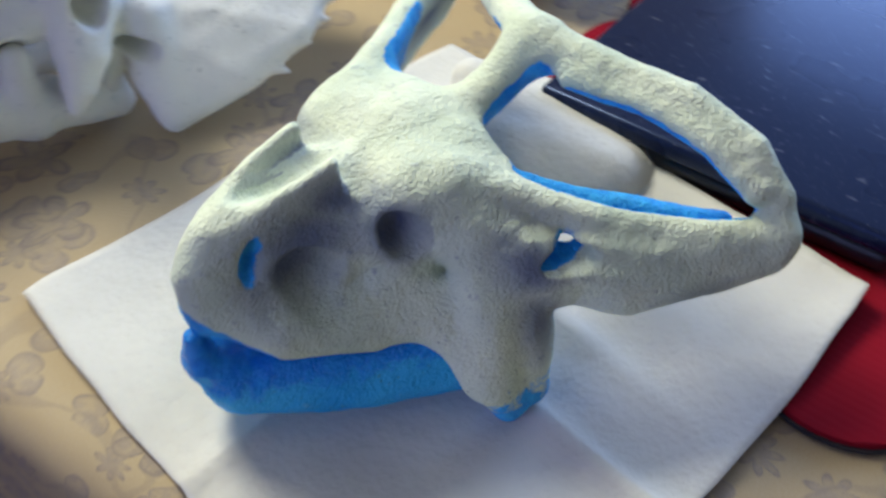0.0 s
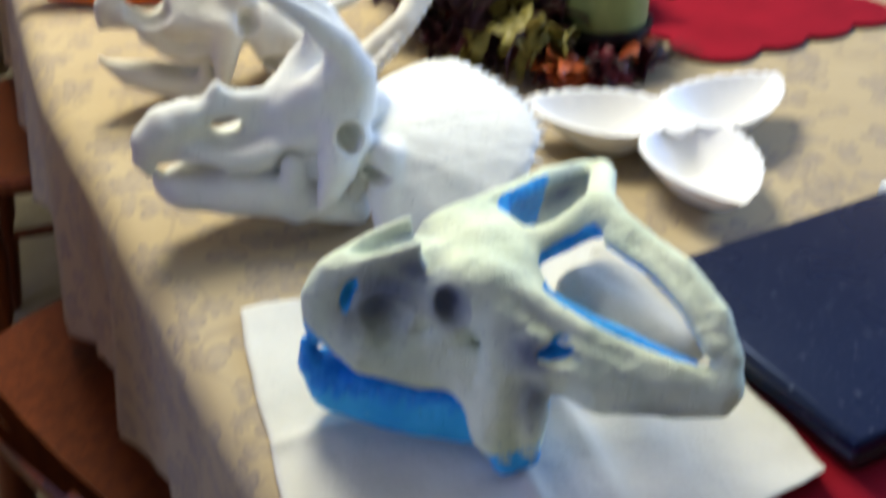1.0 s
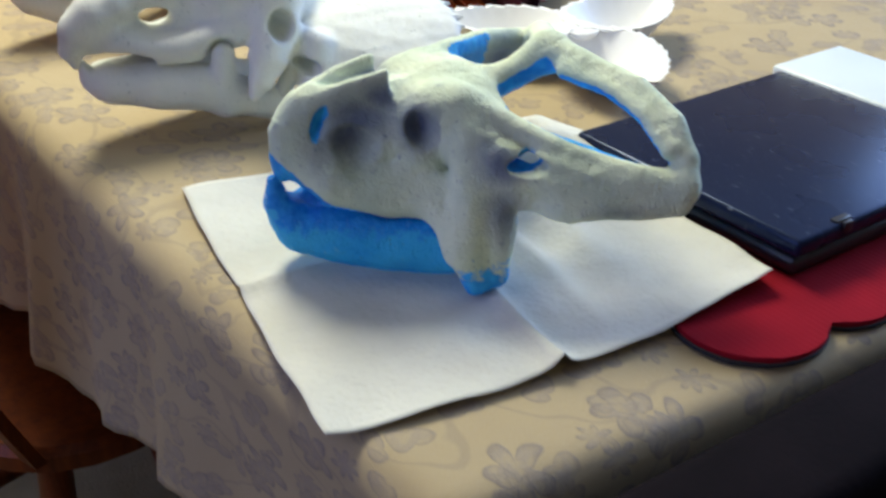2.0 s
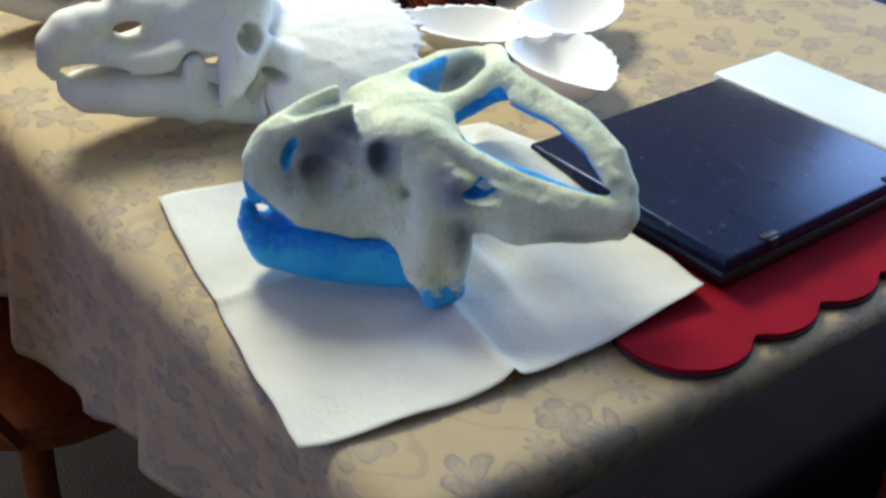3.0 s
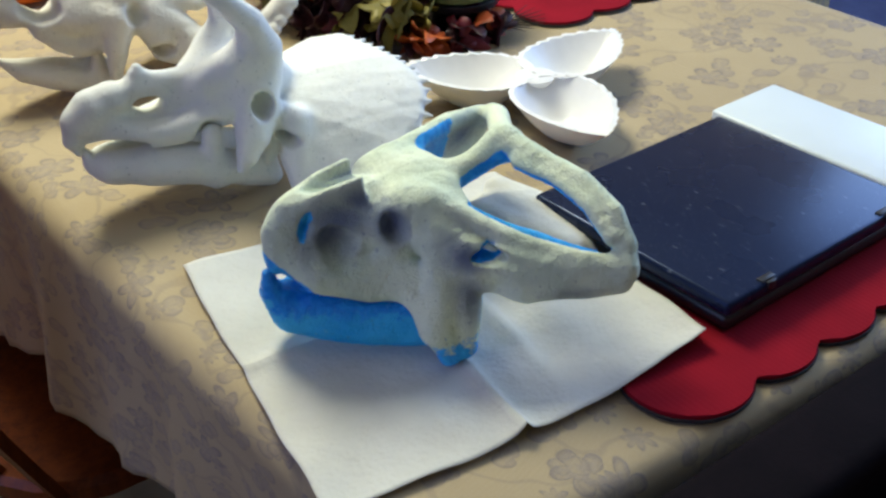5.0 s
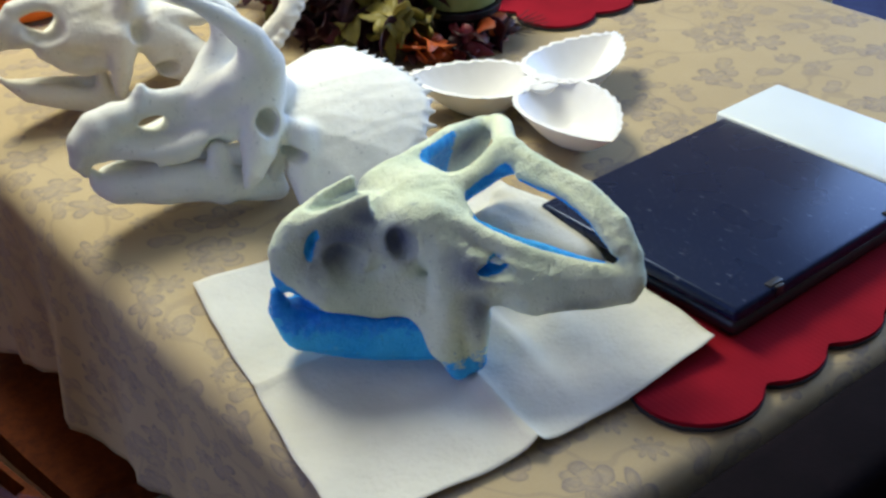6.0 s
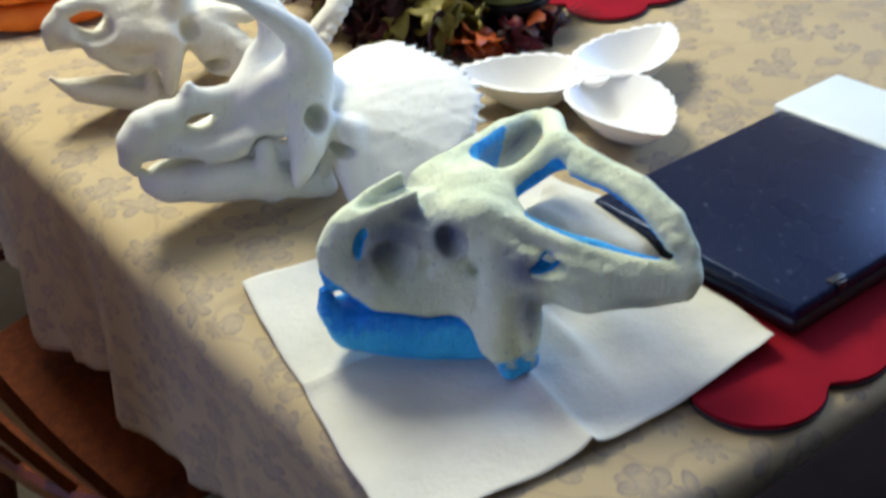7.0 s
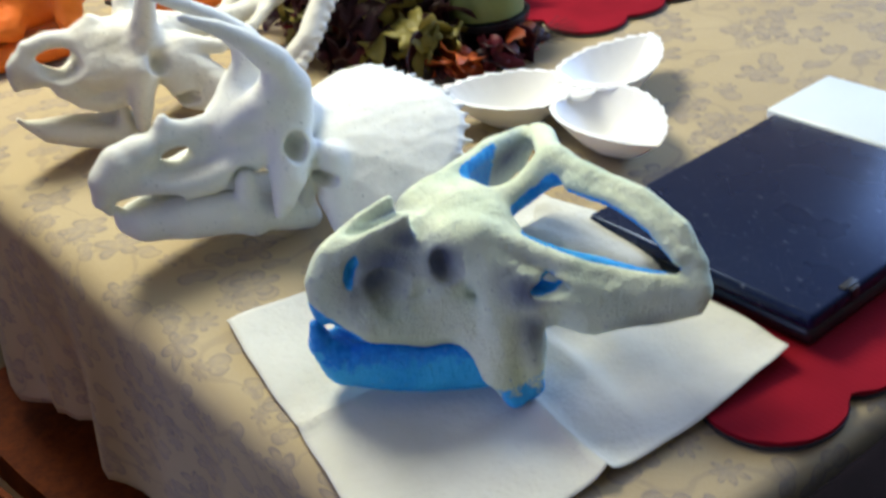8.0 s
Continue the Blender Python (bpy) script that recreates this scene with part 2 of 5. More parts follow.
M = {
    "cloth": damask(),
    "paper": tissue(),
    "red": ribbed_red(),
    "black": plain("black_rubber_backing", rgb(0.012, 0.011, 0.013), rgb(0.03, 0.027, 0.03), 60, 0.75),
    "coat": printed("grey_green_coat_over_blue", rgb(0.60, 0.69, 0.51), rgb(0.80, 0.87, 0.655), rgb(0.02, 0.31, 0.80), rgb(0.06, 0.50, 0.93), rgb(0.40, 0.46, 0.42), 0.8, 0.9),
    "blue": printed("blue_print", rgb(0.026, 0.40, 0.82), rgb(0.06, 0.53, 0.91), rgb(0.012, 0.23, 0.76), rgb(0.035, 0.38, 0.90), rgb(0.24, 0.62, 0.82), 0.55, 0.8),
    "white": printed("white_primed_print", rgb(0.74, 0.76, 0.73), rgb(0.83, 0.84, 0.79), rgb(0.6, 0.6, 0.58), rgb(0.7, 0.7, 0.68), rgb(0.60, 0.64, 0.63), 0.7, 0.3),
    "ivory": printed("ivory_primed_print", rgb(0.70, 0.68, 0.60), rgb(0.80, 0.78, 0.69), rgb(0.55, 0.53, 0.48), rgb(0.62, 0.6, 0.55), rgb(0.50, 0.51, 0.47), 0.7, 0.5),
    "orange": printed("orange_print", rgb(0.74, 0.15, 0.012), rgb(0.85, 0.22, 0.02), rgb(0.72, 0.70, 0.66), rgb(0.8, 0.78, 0.74), rgb(0.55, 0.10, 0.01), 0.5),
    "dish": plain("white_glazed_ceramic", rgb(0.82, 0.815, 0.80), rgb(0.87, 0.865, 0.85), 30, 0.32, 0.06, 0.0006),
    "lid": brushed_lid(),
    "device": plain("black_plastic", rgb(0.010, 0.010, 0.012), rgb(0.02, 0.02, 0.023), 80, 0.42, 0.08, 0.0004),
    "silver": plain("silver_plastic", rgb(0.68, 0.76, 0.81), rgb(0.72, 0.80, 0.85), 12, 0.34, 0.0, 0.0003, 0.0),
    "wax": plain("sage_green_wax", rgb(0.155, 0.20, 0.055), rgb(0.21, 0.26, 0.085), 30, 0.5, 0.1, 0.0008),
    "wick": plain("burnt_wick", rgb(0.015, 0.014, 0.012), rgb(0.05, 0.04, 0.03), 200, 0.9),
    "metal": plain("dark_metal_holder", rgb(0.02, 0.02, 0.03), rgb(0.05, 0.05, 0.06), 60, 0.4, 0.1, 0.0005, 0.6),
    "chair": wood("cherry_wood", rgb(0.075, 0.014, 0.0025), rgb(0.165, 0.036, 0.006), 0.42),
    "table": wood("brown_table_wood", rgb(0.10, 0.045, 0.02), rgb(0.18, 0.085, 0.04)),
    "leather": plain("black_brown_leather", rgb(0.004, 0.003, 0.004), rgb(0.009, 0.006, 0.008), 70, 0.85, 0.3, 0.001, 0.0, 0.05),
    "navy": plain("navy_cotton", rgb(0.014, 0.022, 0.085), rgb(0.025, 0.04, 0.13), 60, 0.85, 0.4, 0.001),
    "carpet": plain("beige_carpet", rgb(0.22, 0.18, 0.095), rgb(0.30, 0.25, 0.14), 60, 0.95, 0.8, 0.006),
    "wall": plain("beige_wall_paint", rgb(0.28, 0.23, 0.165), rgb(0.325, 0.27, 0.195), 8, 0.8, 0.1, 0.001),
    "ceiling": plain("grey_ceiling_paint", rgb(0.36, 0.36, 0.36), rgb(0.41, 0.41, 0.41), 10, 0.85, 0.2, 0.001),
    "frame": plain("white_window_paint", rgb(0.76, 0.76, 0.74), rgb(0.8, 0.8, 0.78), 20, 0.4, 0.05, 0.0005),
    "maroon": leaf_mat("maroon_leaf", rgb(0.06, 0.004, 0.012), rgb(0.16, 0.012, 0.02)),
    "plum": leaf_mat("dark_plum_leaf", rgb(0.012, 0.002, 0.005), rgb(0.045, 0.004, 0.010)),
    "rust": leaf_mat("rust_orange_leaf", rgb(0.22, 0.028, 0.006), rgb(0.48, 0.10, 0.010)),
    "olive": leaf_mat("olive_leaf", rgb(0.12, 0.11, 0.02), rgb(0.33, 0.27, 0.05)),
    "gold": leaf_mat("golden_leaf", rgb(0.5, 0.2, 0.02), rgb(0.75, 0.42, 0.05)),
    "twig": plain("dark_twig", rgb(0.02, 0.014, 0.01), rgb(0.05, 0.03, 0.02), 80, 0.8),
}
glass = Nodes("window_glass")
glass.bsdf.inputs["Transmission Weight"].default_value = 1.0
M["glass"] = glass.done(rgb(1, 1, 1), 0.0)
shade_nodes = Nodes("lamp_glass_shade")
shade_nodes.bsdf.inputs["Emission Color"].default_value = rgb(1.0, 0.8, 0.5)
shade_nodes.bsdf.inputs["Emission Strength"].default_value = 3.0
M["shade"] = shade_nodes.done(rgb(0.8, 0.76, 0.66), 0.4)


# ---- mesh helpers ----
def empty_thing(name, m, label, category, group=""):
    ob = new(name)
    ob.matrix_world = m
    ob.empty_display_size = 0.02
    return tagged(ob, label, category, group)


def mesh_part(name, me, material, parent=None, label=""):
    ob = new(name, me)
    if material is not None:
        me.materials.append(material)
    if parent is not None:
        ob.parent = parent
    if label:
        tagged(ob, label)
    return ob


def part(name, bm, material, parent=None, label="", smooth=True):
    me = bpy.data.meshes.new(name)
    bmesh.ops.recalc_face_normals(bm, faces=bm.faces)
    bm.to_mesh(me)
    bm.free()
    if smooth:
        me.polygons.foreach_set("use_smooth", [True] * len(me.polygons))
        me.set_sharp_from_angle(angle=radians(38))
    return mesh_part(name, me, material, parent, label)


def box(lo, hi, bevel=0.0, segments=2):
    bm = bmesh.new()
    bmesh.ops.create_cube(bm, size=1)
    lo, hi = Vector(lo), Vector(hi)
    bmesh.ops.scale(bm, verts=bm.verts, vec=hi - lo)
    bmesh.ops.translate(bm, verts=bm.verts, vec=(lo + hi) / 2)
    if bevel:
        bmesh.ops.bevel(bm, geom=bm.edges[:], offset=bevel, segments=segments, profile=0.5, affect="EDGES")
    return bm


def lathe(profile, seg=32, axis_top=Vector((0, 0, 1)), base=Vector((0, 0, 0))):
    """A turned solid from (radius, height) rows, along axis_top from base."""
    bm = bmesh.new()
    turn = axis_top.to_track_quat("Z", "Y").to_matrix().to_4x4()
    rings = []
    for r, h in profile:
        rings.append([bm.verts.new(base + turn @ Vector((r * math.cos(a), r * math.sin(a), h))) for a in (2 * math.pi * i / seg for i in range(seg))])
    for a, b in zip(rings, rings[1:]):
        for i in range(seg):
            bm.faces.new((a[i], a[(i + 1) % seg], b[(i + 1) % seg], b[i]))
    bm.faces.new(rings[0][::-1]), bm.faces.new(rings[-1])
    return bm


def slab(outline, z0, z1, bevel=0.0):
    """An extruded outline, its upper rim rounded."""
    bm = bmesh.new()
    low = [bm.verts.new((x, y, z0)) for x, y in outline]
    high = [bm.verts.new((x, y, z1)) for x, y in outline]
    n = len(outline)
    for i in range(n):
        bm.faces.new((low[i], low[(i + 1) % n], high[(i + 1) % n], high[i]))
    top = bm.faces.new(high)
    bm.faces.new(low[::-1])
    if bevel:
        bmesh.ops.bevel(bm, geom=list(top.edges), offset=bevel, segments=2, profile=0.5, affect="EDGES")
    return bm


class Field:
    """A solid as a smooth distance field on a grid, mirrored about y = 0, and its skin."""

    def __init__(self, lo, hi, h, mirror=True):
        self.h, self.mirror = h, mirror
        self.lo = np.array(lo, np.float32)
        self.axes = []
        for n in range(3):
            if n == 1 and mirror:
                self.axes.append((np.arange(int(hi[1] / h) + 1, dtype=np.float32) + 0.5) * h)
            else:
                self.axes.append(np.arange(lo[n], hi[n], h, dtype=np.float32))
        self.d = np.full([len(a) for a in self.axes], 0.05, np.float32)

    def _cut(self, lo, hi):
        s = tuple(slice(max(0, int(np.searchsorted(a, l))), max(0, int(np.searchsorted(a, u)))) for a, l, u in zip(self.axes, lo, hi))
        return s, np.meshgrid(*[a[i] for a, i in zip(self.axes, s)], indexing="ij", sparse=True)

    def _join(self, s, d, k, cut):
        old = self.d[s]
        if old.size == 0:
            return
        if cut:
            d = -d
            w = np.clip(k - np.abs(old - d), 0, None) / k
            self.d[s] = np.maximum(old, d) + w * w * k * 0.25
        else:
            w = np.clip(k - np.abs(old - d), 0, None) / k
            self.d[s] = np.minimum(old, d) - w * w * k * 0.25

    def seg(self, a, b, ra, rb, k=0.006, cut=False, flat=(1, 1, 1)):
        """A tapered rod from a to b; flat squeezes it along the axes."""
        a, b, f = np.array(a, float), np.array(b, float), np.array(flat, float)
        m = max(ra, rb) / min(flat) + 2 * k + 2 * self.h
        s, p = self._cut(np.minimum(a, b) - m, np.maximum(a, b) + m)
        q = [(p[i] - a[i]) * f[i] for i in range(3)]
        v = (b - a) * f
        t = np.clip((q[0] * v[0] + q[1] * v[1] + q[2] * v[2]) / max(float(v @ v), 1e-12), 0, 1)
        d = np.sqrt((q[0] - t * v[0]) ** 2 + (q[1] - t * v[1]) ** 2 + (q[2] - t * v[2]) ** 2) - (ra + (rb - ra) * t)
        self._join(s, (d / max(f)).astype(np.float32), k, cut)

    def path(self, rows, k=0.006, cut=False):
        """A chain of tapered rods, joined to the rest as one."""
        p = np.array(rows, float)
        m = p[:, 3].max() + 2 * k + 2 * self.h
        s, q = self._cut(p[:, :3].min(0) - m, p[:, :3].max(0) + m)
        best = None
        for (x, y, z, r), (u, v, w, e) in zip(rows, rows[1:]):
            a, d = (q[0] - x, q[1] - y, q[2] - z), (u - x, v - y, w - z)
            t = np.clip((a[0] * d[0] + a[1] * d[1] + a[2] * d[2]) / max(d[0] ** 2 + d[1] ** 2 + d[2] ** 2, 1e-12), 0, 1)
            one = np.sqrt((a[0] - t * d[0]) ** 2 + (a[1] - t * d[1]) ** 2 + (a[2] - t * d[2]) ** 2) - (r + (e - r) * t)
            best = one if best is None else np.minimum(best, one)
        self._join(s, best.astype(np.float32), k, cut)

    def ell(self, c, r, k=0.008, cut=False, tilt=0.0):
        """An ellipsoid, tilted nose-up by so many degrees."""
        m = max(r) + 2 * k + 2 * self.h
        s, p = self._cut(np.array(c) - m, np.array(c) + m)
        ca, sa = math.cos(radians(tilt)), math.sin(radians(tilt))
        x, y, z = p[0] - c[0], p[1] - c[1], p[2] - c[2]
        x, z = x * ca + z * sa, z * ca - x * sa
        k0 = np.sqrt((x / r[0]) ** 2 + (y / r[1]) ** 2 + (z / r[2]) ** 2)
        k1 = np.sqrt((x / r[0] ** 2) ** 2 + (y / r[1] ** 2) ** 2 + (z / r[2] ** 2) ** 2) + 1e-9
        self._join(s, (k0 * (k0 - 1) / k1).astype(np.float32), k, cut)

    def rough(self, amount, scale):
        """Uneven hand-worked surface."""
        x, y, z = np.meshgrid(*self.axes, indexing="ij", sparse=True)
        w = np.sin(x * scale + 2 * np.sin(y * scale * 0.7)) + np.sin(y * scale * 1.3 + 2 * np.sin(z * scale * 0.9)) + np.sin(z * scale * 1.1 + 2 * np.sin(x * scale * 0.8))
        fine = np.sin(x * scale * 2.7 + 3 * np.sin(z * scale * 1.9)) * np.sin(y * scale * 2.3 + 2 * np.sin(x * scale * 1.7)) + np.sin(z * scale * 3.1 + 2 * np.sin(y * scale * 2.9))
        self.d += (amount / 3 * w + amount / 4 * fine).astype(np.float32)

    def skin(self, name):
        d, h, lo = self.d, self.h, self.lo.copy()
        if self.mirror:
            d = np.concatenate([d[:, ::-1], d], axis=1)
            lo[1] = -self.axes[1][-1]
        d = np.pad(d, 1, constant_values=0.05)
        lo = lo - h
        inside = d < 0
        shape = np.array(d.shape) - 1
        total, count = np.zeros((*shape, 3), np.float32), np.zeros(shape, np.float32)
        crossings = []
        for ax in range(3):
            cutter = [slice(None)] * 3
            cutter[ax] = slice(0, -1)
            first = tuple(cutter)
            cutter[ax] = slice(1, None)
            second = tuple(cutter)
            cross = inside[first] != inside[second]
            t = np.where(cross, d[first] / np.where(cross, d[first] - d[second], 1), 0)
            others = [n for n in range(3) if n != ax]
            for o1 in (0, 1):
                for o2 in (0, 1):
                    c = [slice(None)] * 3
                    c[others[0]], c[others[1]] = slice(o1, o1 + shape[others[0]]), slice(o2, o2 + shape[others[1]])
                    hit = cross[tuple(c)]
                    total[..., ax] += t[tuple(c)]
                    total[..., others[0]] += hit * o1
                    total[..., others[1]] += hit * o2
                    count += hit
            crossings.append((ax, others, cross, inside[first]))
        ids = np.full(shape, -1, np.int64)
        cells = np.argwhere(count > 0)
        ids[tuple(cells.T)] = np.arange(len(cells))
        verts = (cells + total[tuple(cells.T)] / count[tuple(cells.T)][:, None]) * h + lo
        faces = []
        for ax, others, cross, inner in crossings:
            e = np.argwhere(cross)
            e = e[((e[:, others] > 0) & (e[:, others] < shape[others])).all(1)]
            quad = []
            for o1, o2 in ((1, 1), (0, 1), (0, 0), (1, 0)):
                q = e.copy()
                q[:, others[0]] -= o1
                q[:, others[1]] -= o2
                quad.append(ids[tuple(q.T)])
            quad = np.stack(quad, 1)
            flip = inner[tuple(e.T)] == (ax == 1)
            quad[flip] = quad[flip][:, ::-1]
            faces.append(quad)
        faces = np.concatenate(faces)
        me = bpy.data.meshes.new(name)
        me.vertices.add(len(verts))
        me.vertices.foreach_set("co", verts.astype(np.float32).ravel())
        me.loops.add(faces.size)
        me.loops.foreach_set("vertex_index", faces.astype(np.int32).ravel())
        me.polygons.add(len(faces))
        me.polygons.foreach_set("loop_start", np.arange(0, faces.size, 4, dtype=np.int32))
        me.update(calc_edges=True)
        me.validate()
        me.polygons.foreach_set("use_smooth", [True] * len(me.polygons))
        return me


def two(f, rows, k):
    """A chain of rods on both sides of the middle."""
    f.path(rows, k)
    f.path([(x, -y, z, r) for x, y, z, r in rows], k)


def two_ell(f, c, r, k, cut=False, tilt=0.0):
    for sy in (1, -1):
        f.ell((c[0], sy * c[1], c[2]), r, k, cut, tilt)


def sheet(f, top, low, r, n, k, swell=0.0):
    """A plate of rods laid side by side between two edges, swelling upwards between them."""
    for q in range(n):
        t = q / (n - 1)
        up = swell * 4 * t * (1 - t)
        f.path([(a[0] + (b[0] - a[0]) * t, a[1] + (b[1] - a[1]) * t, a[2] + (b[2] - a[2]) * t + up, r) for a, b in zip(top, low)], k)


def bare_where(me, rule, layer="bare"):
    """Write where the coat stops, or where shade is painted into its colour, by a rule on places and normals."""
    co, no = np.empty(len(me.vertices) * 3, np.float32), np.empty(len(me.vertices) * 3, np.float32)
    me.vertices.foreach_get("co", co)
    me.vertex_normals.foreach_get("vector", no)
    co, no = co.reshape(-1, 3), no.reshape(-1, 3)
    me.attributes.new(layer, "FLOAT", "POINT").data.foreach_set("value", np.clip(rule(co, no), 0, 1).astype(np.float32))


def stand(x, y, z, yaw):
    """Pose of a skull model whose nose points along -x, turned by yaw."""
    return pose(x, y, z, 0, 0, 180 + yaw)


# ---- room ----
TOP = 0.75
WIDE, LONG = 0.86, 1.74


def wall_with_opening(name, x, thick, y0, y1, z1, opening):
    """A wall along y with one window opening, of four butted blocks in one mesh."""
    oy0, oy1, oz0, oz1 = opening
    bm = bmesh.new()
    for lo, hi in (((y0, 0), (y1, oz0)), ((y0, oz1), (y1, z1)), ((y0, oz0), (oy0, oz1)), ((oy1, oz0), (y1, oz1))):
        b = box((x, lo[0], lo[1]), (x + thick, hi[0], hi[1]))
        me = bpy.data.meshes.new("block")
        b.to_mesh(me)
        b.free()
        bm.from_mesh(me)
        bpy.data.meshes.remove(me)
    return tagged(part(name, bm, M["wall"], smooth=False), "beige painted wall with a window opening", "wall", kind="structure")


X0, X1, Y0, Y1, H = -2.3, 2.4, -2.2, 3.4, 2.75
tagged(part("floor", box((X0, Y0, -0.1), (X1, Y1, 0)), M["carpet"], smooth=False), "beige short-pile carpet floor", "floor", kind="structure")
tagged(part("ceiling", box((X0, Y0, H), (X1, Y1, H + 0.1)), M["ceiling"], smooth=False), "plain grey painted ceiling", "ceiling", kind="structure")
OPEN_E, OPEN_W = (-0.5, 1.3, 0.92, 2.56), (-0.5, 1.5, 0.9, 2.2)
wall_with_opening("wall_east", X1, 0.15, Y0, Y1, H, OPEN_E)
wall_with_opening("wall_west", X0 - 0.15, 0.15, Y0, Y1, H, OPEN_W)
tagged(part("wall_north", box((X0, Y1, 0), (X1, Y1 + 0.15, H)), M["wall"], smooth=False), "plain beige painted wall", "wall", kind="structure")
tagged(part("wall_south", box((X0, Y0 - 0.15, 0), (X1, Y0, H)), M["wall"], smooth=False), "plain beige painted wall", "wall", kind="structure")


def window(name, x, opening):
    oy0, oy1, oz0, oz1 = opening
    top = tagged(new(name), "white framed window with clear panes", "window", kind="structure")
    top.location = (x, (oy0 + oy1) / 2, oz0)
    w, h = (oy1 - oy0) / 2, oz1 - oz0
    for lo, hi in (((-w, 0), (w, 0.05)), ((-w, h - 0.05), (w, h)), ((-w, 0.05), (-w + 0.05, h - 0.05)), ((w - 0.05, 0.05), (w, h - 0.05)), ((-0.025, 0.05), (0.025, h - 0.05))):
        part("window_frame", box((-0.03, *lo), (0.03, *hi), 0.004), M["frame"], top)
    for lo, hi in ((-w + 0.05, -0.025), (0.025, w - 0.05)):
        pane = part("pane", box((-0.004, lo, 0.05), (0.004, hi, h - 0.05)), M["glass"], top, smooth=False)
        pane.visible_shadow = False


window("window_1", X1 + 0.09, OPEN_E)
window("window_2", X0 - 0.09, OPEN_W)

pendant = empty_thing("pendant_lamp", Matrix.Translation((LAMP.x, LAMP.y, LAMP.z)), "pendant lamp with a dark metal cap hanging from the ceiling", "lamp")
part("cap", lathe([(0.012, 0.20), (0.05, 0.19), (0.12, 0.15), (0.125, 0.14), (0.115, 0.14), (0.05, 0.17), (0.01, 0.175)], 28), M["metal"], pendant)
part("rod", lathe([(0.006, 0.19), (0.006, H - LAMP.z)], 10), M["metal"], pendant)

# ---- table and cloth ----
table = empty_thing("dining_table", pose(0, 0, 0), "brown wooden dining table under a cloth", "table")
part("tabletop", slab([(0.052, 0.050), (WIDE - 0.012, 0.050), (WIDE - 0.012, LONG - 0.012), (0.0, LONG - 0.012), (0.0, 0.80)], TOP - 0.032, TOP - 0.003, 0.008), M["table"], table)
part("side_leaf", box((WIDE - 0.012, 0.72, TOP - 0.155), (WIDE + 0.34, LONG - 0.06, TOP - 0.130), 0.008), M["table"], table)
for lx in (0.12, WIDE - 0.12):
    for ly in (0.35, LONG - 0.2):
        part("leg", lathe([(0.024, 0), (0.03, 0.1), (0.036, 0.4), (0.028, 0.55), (0.04, 0.6), (0.04, TOP - 0.032)], 20, base=Vector((lx, ly, 0))), M["table"], table)


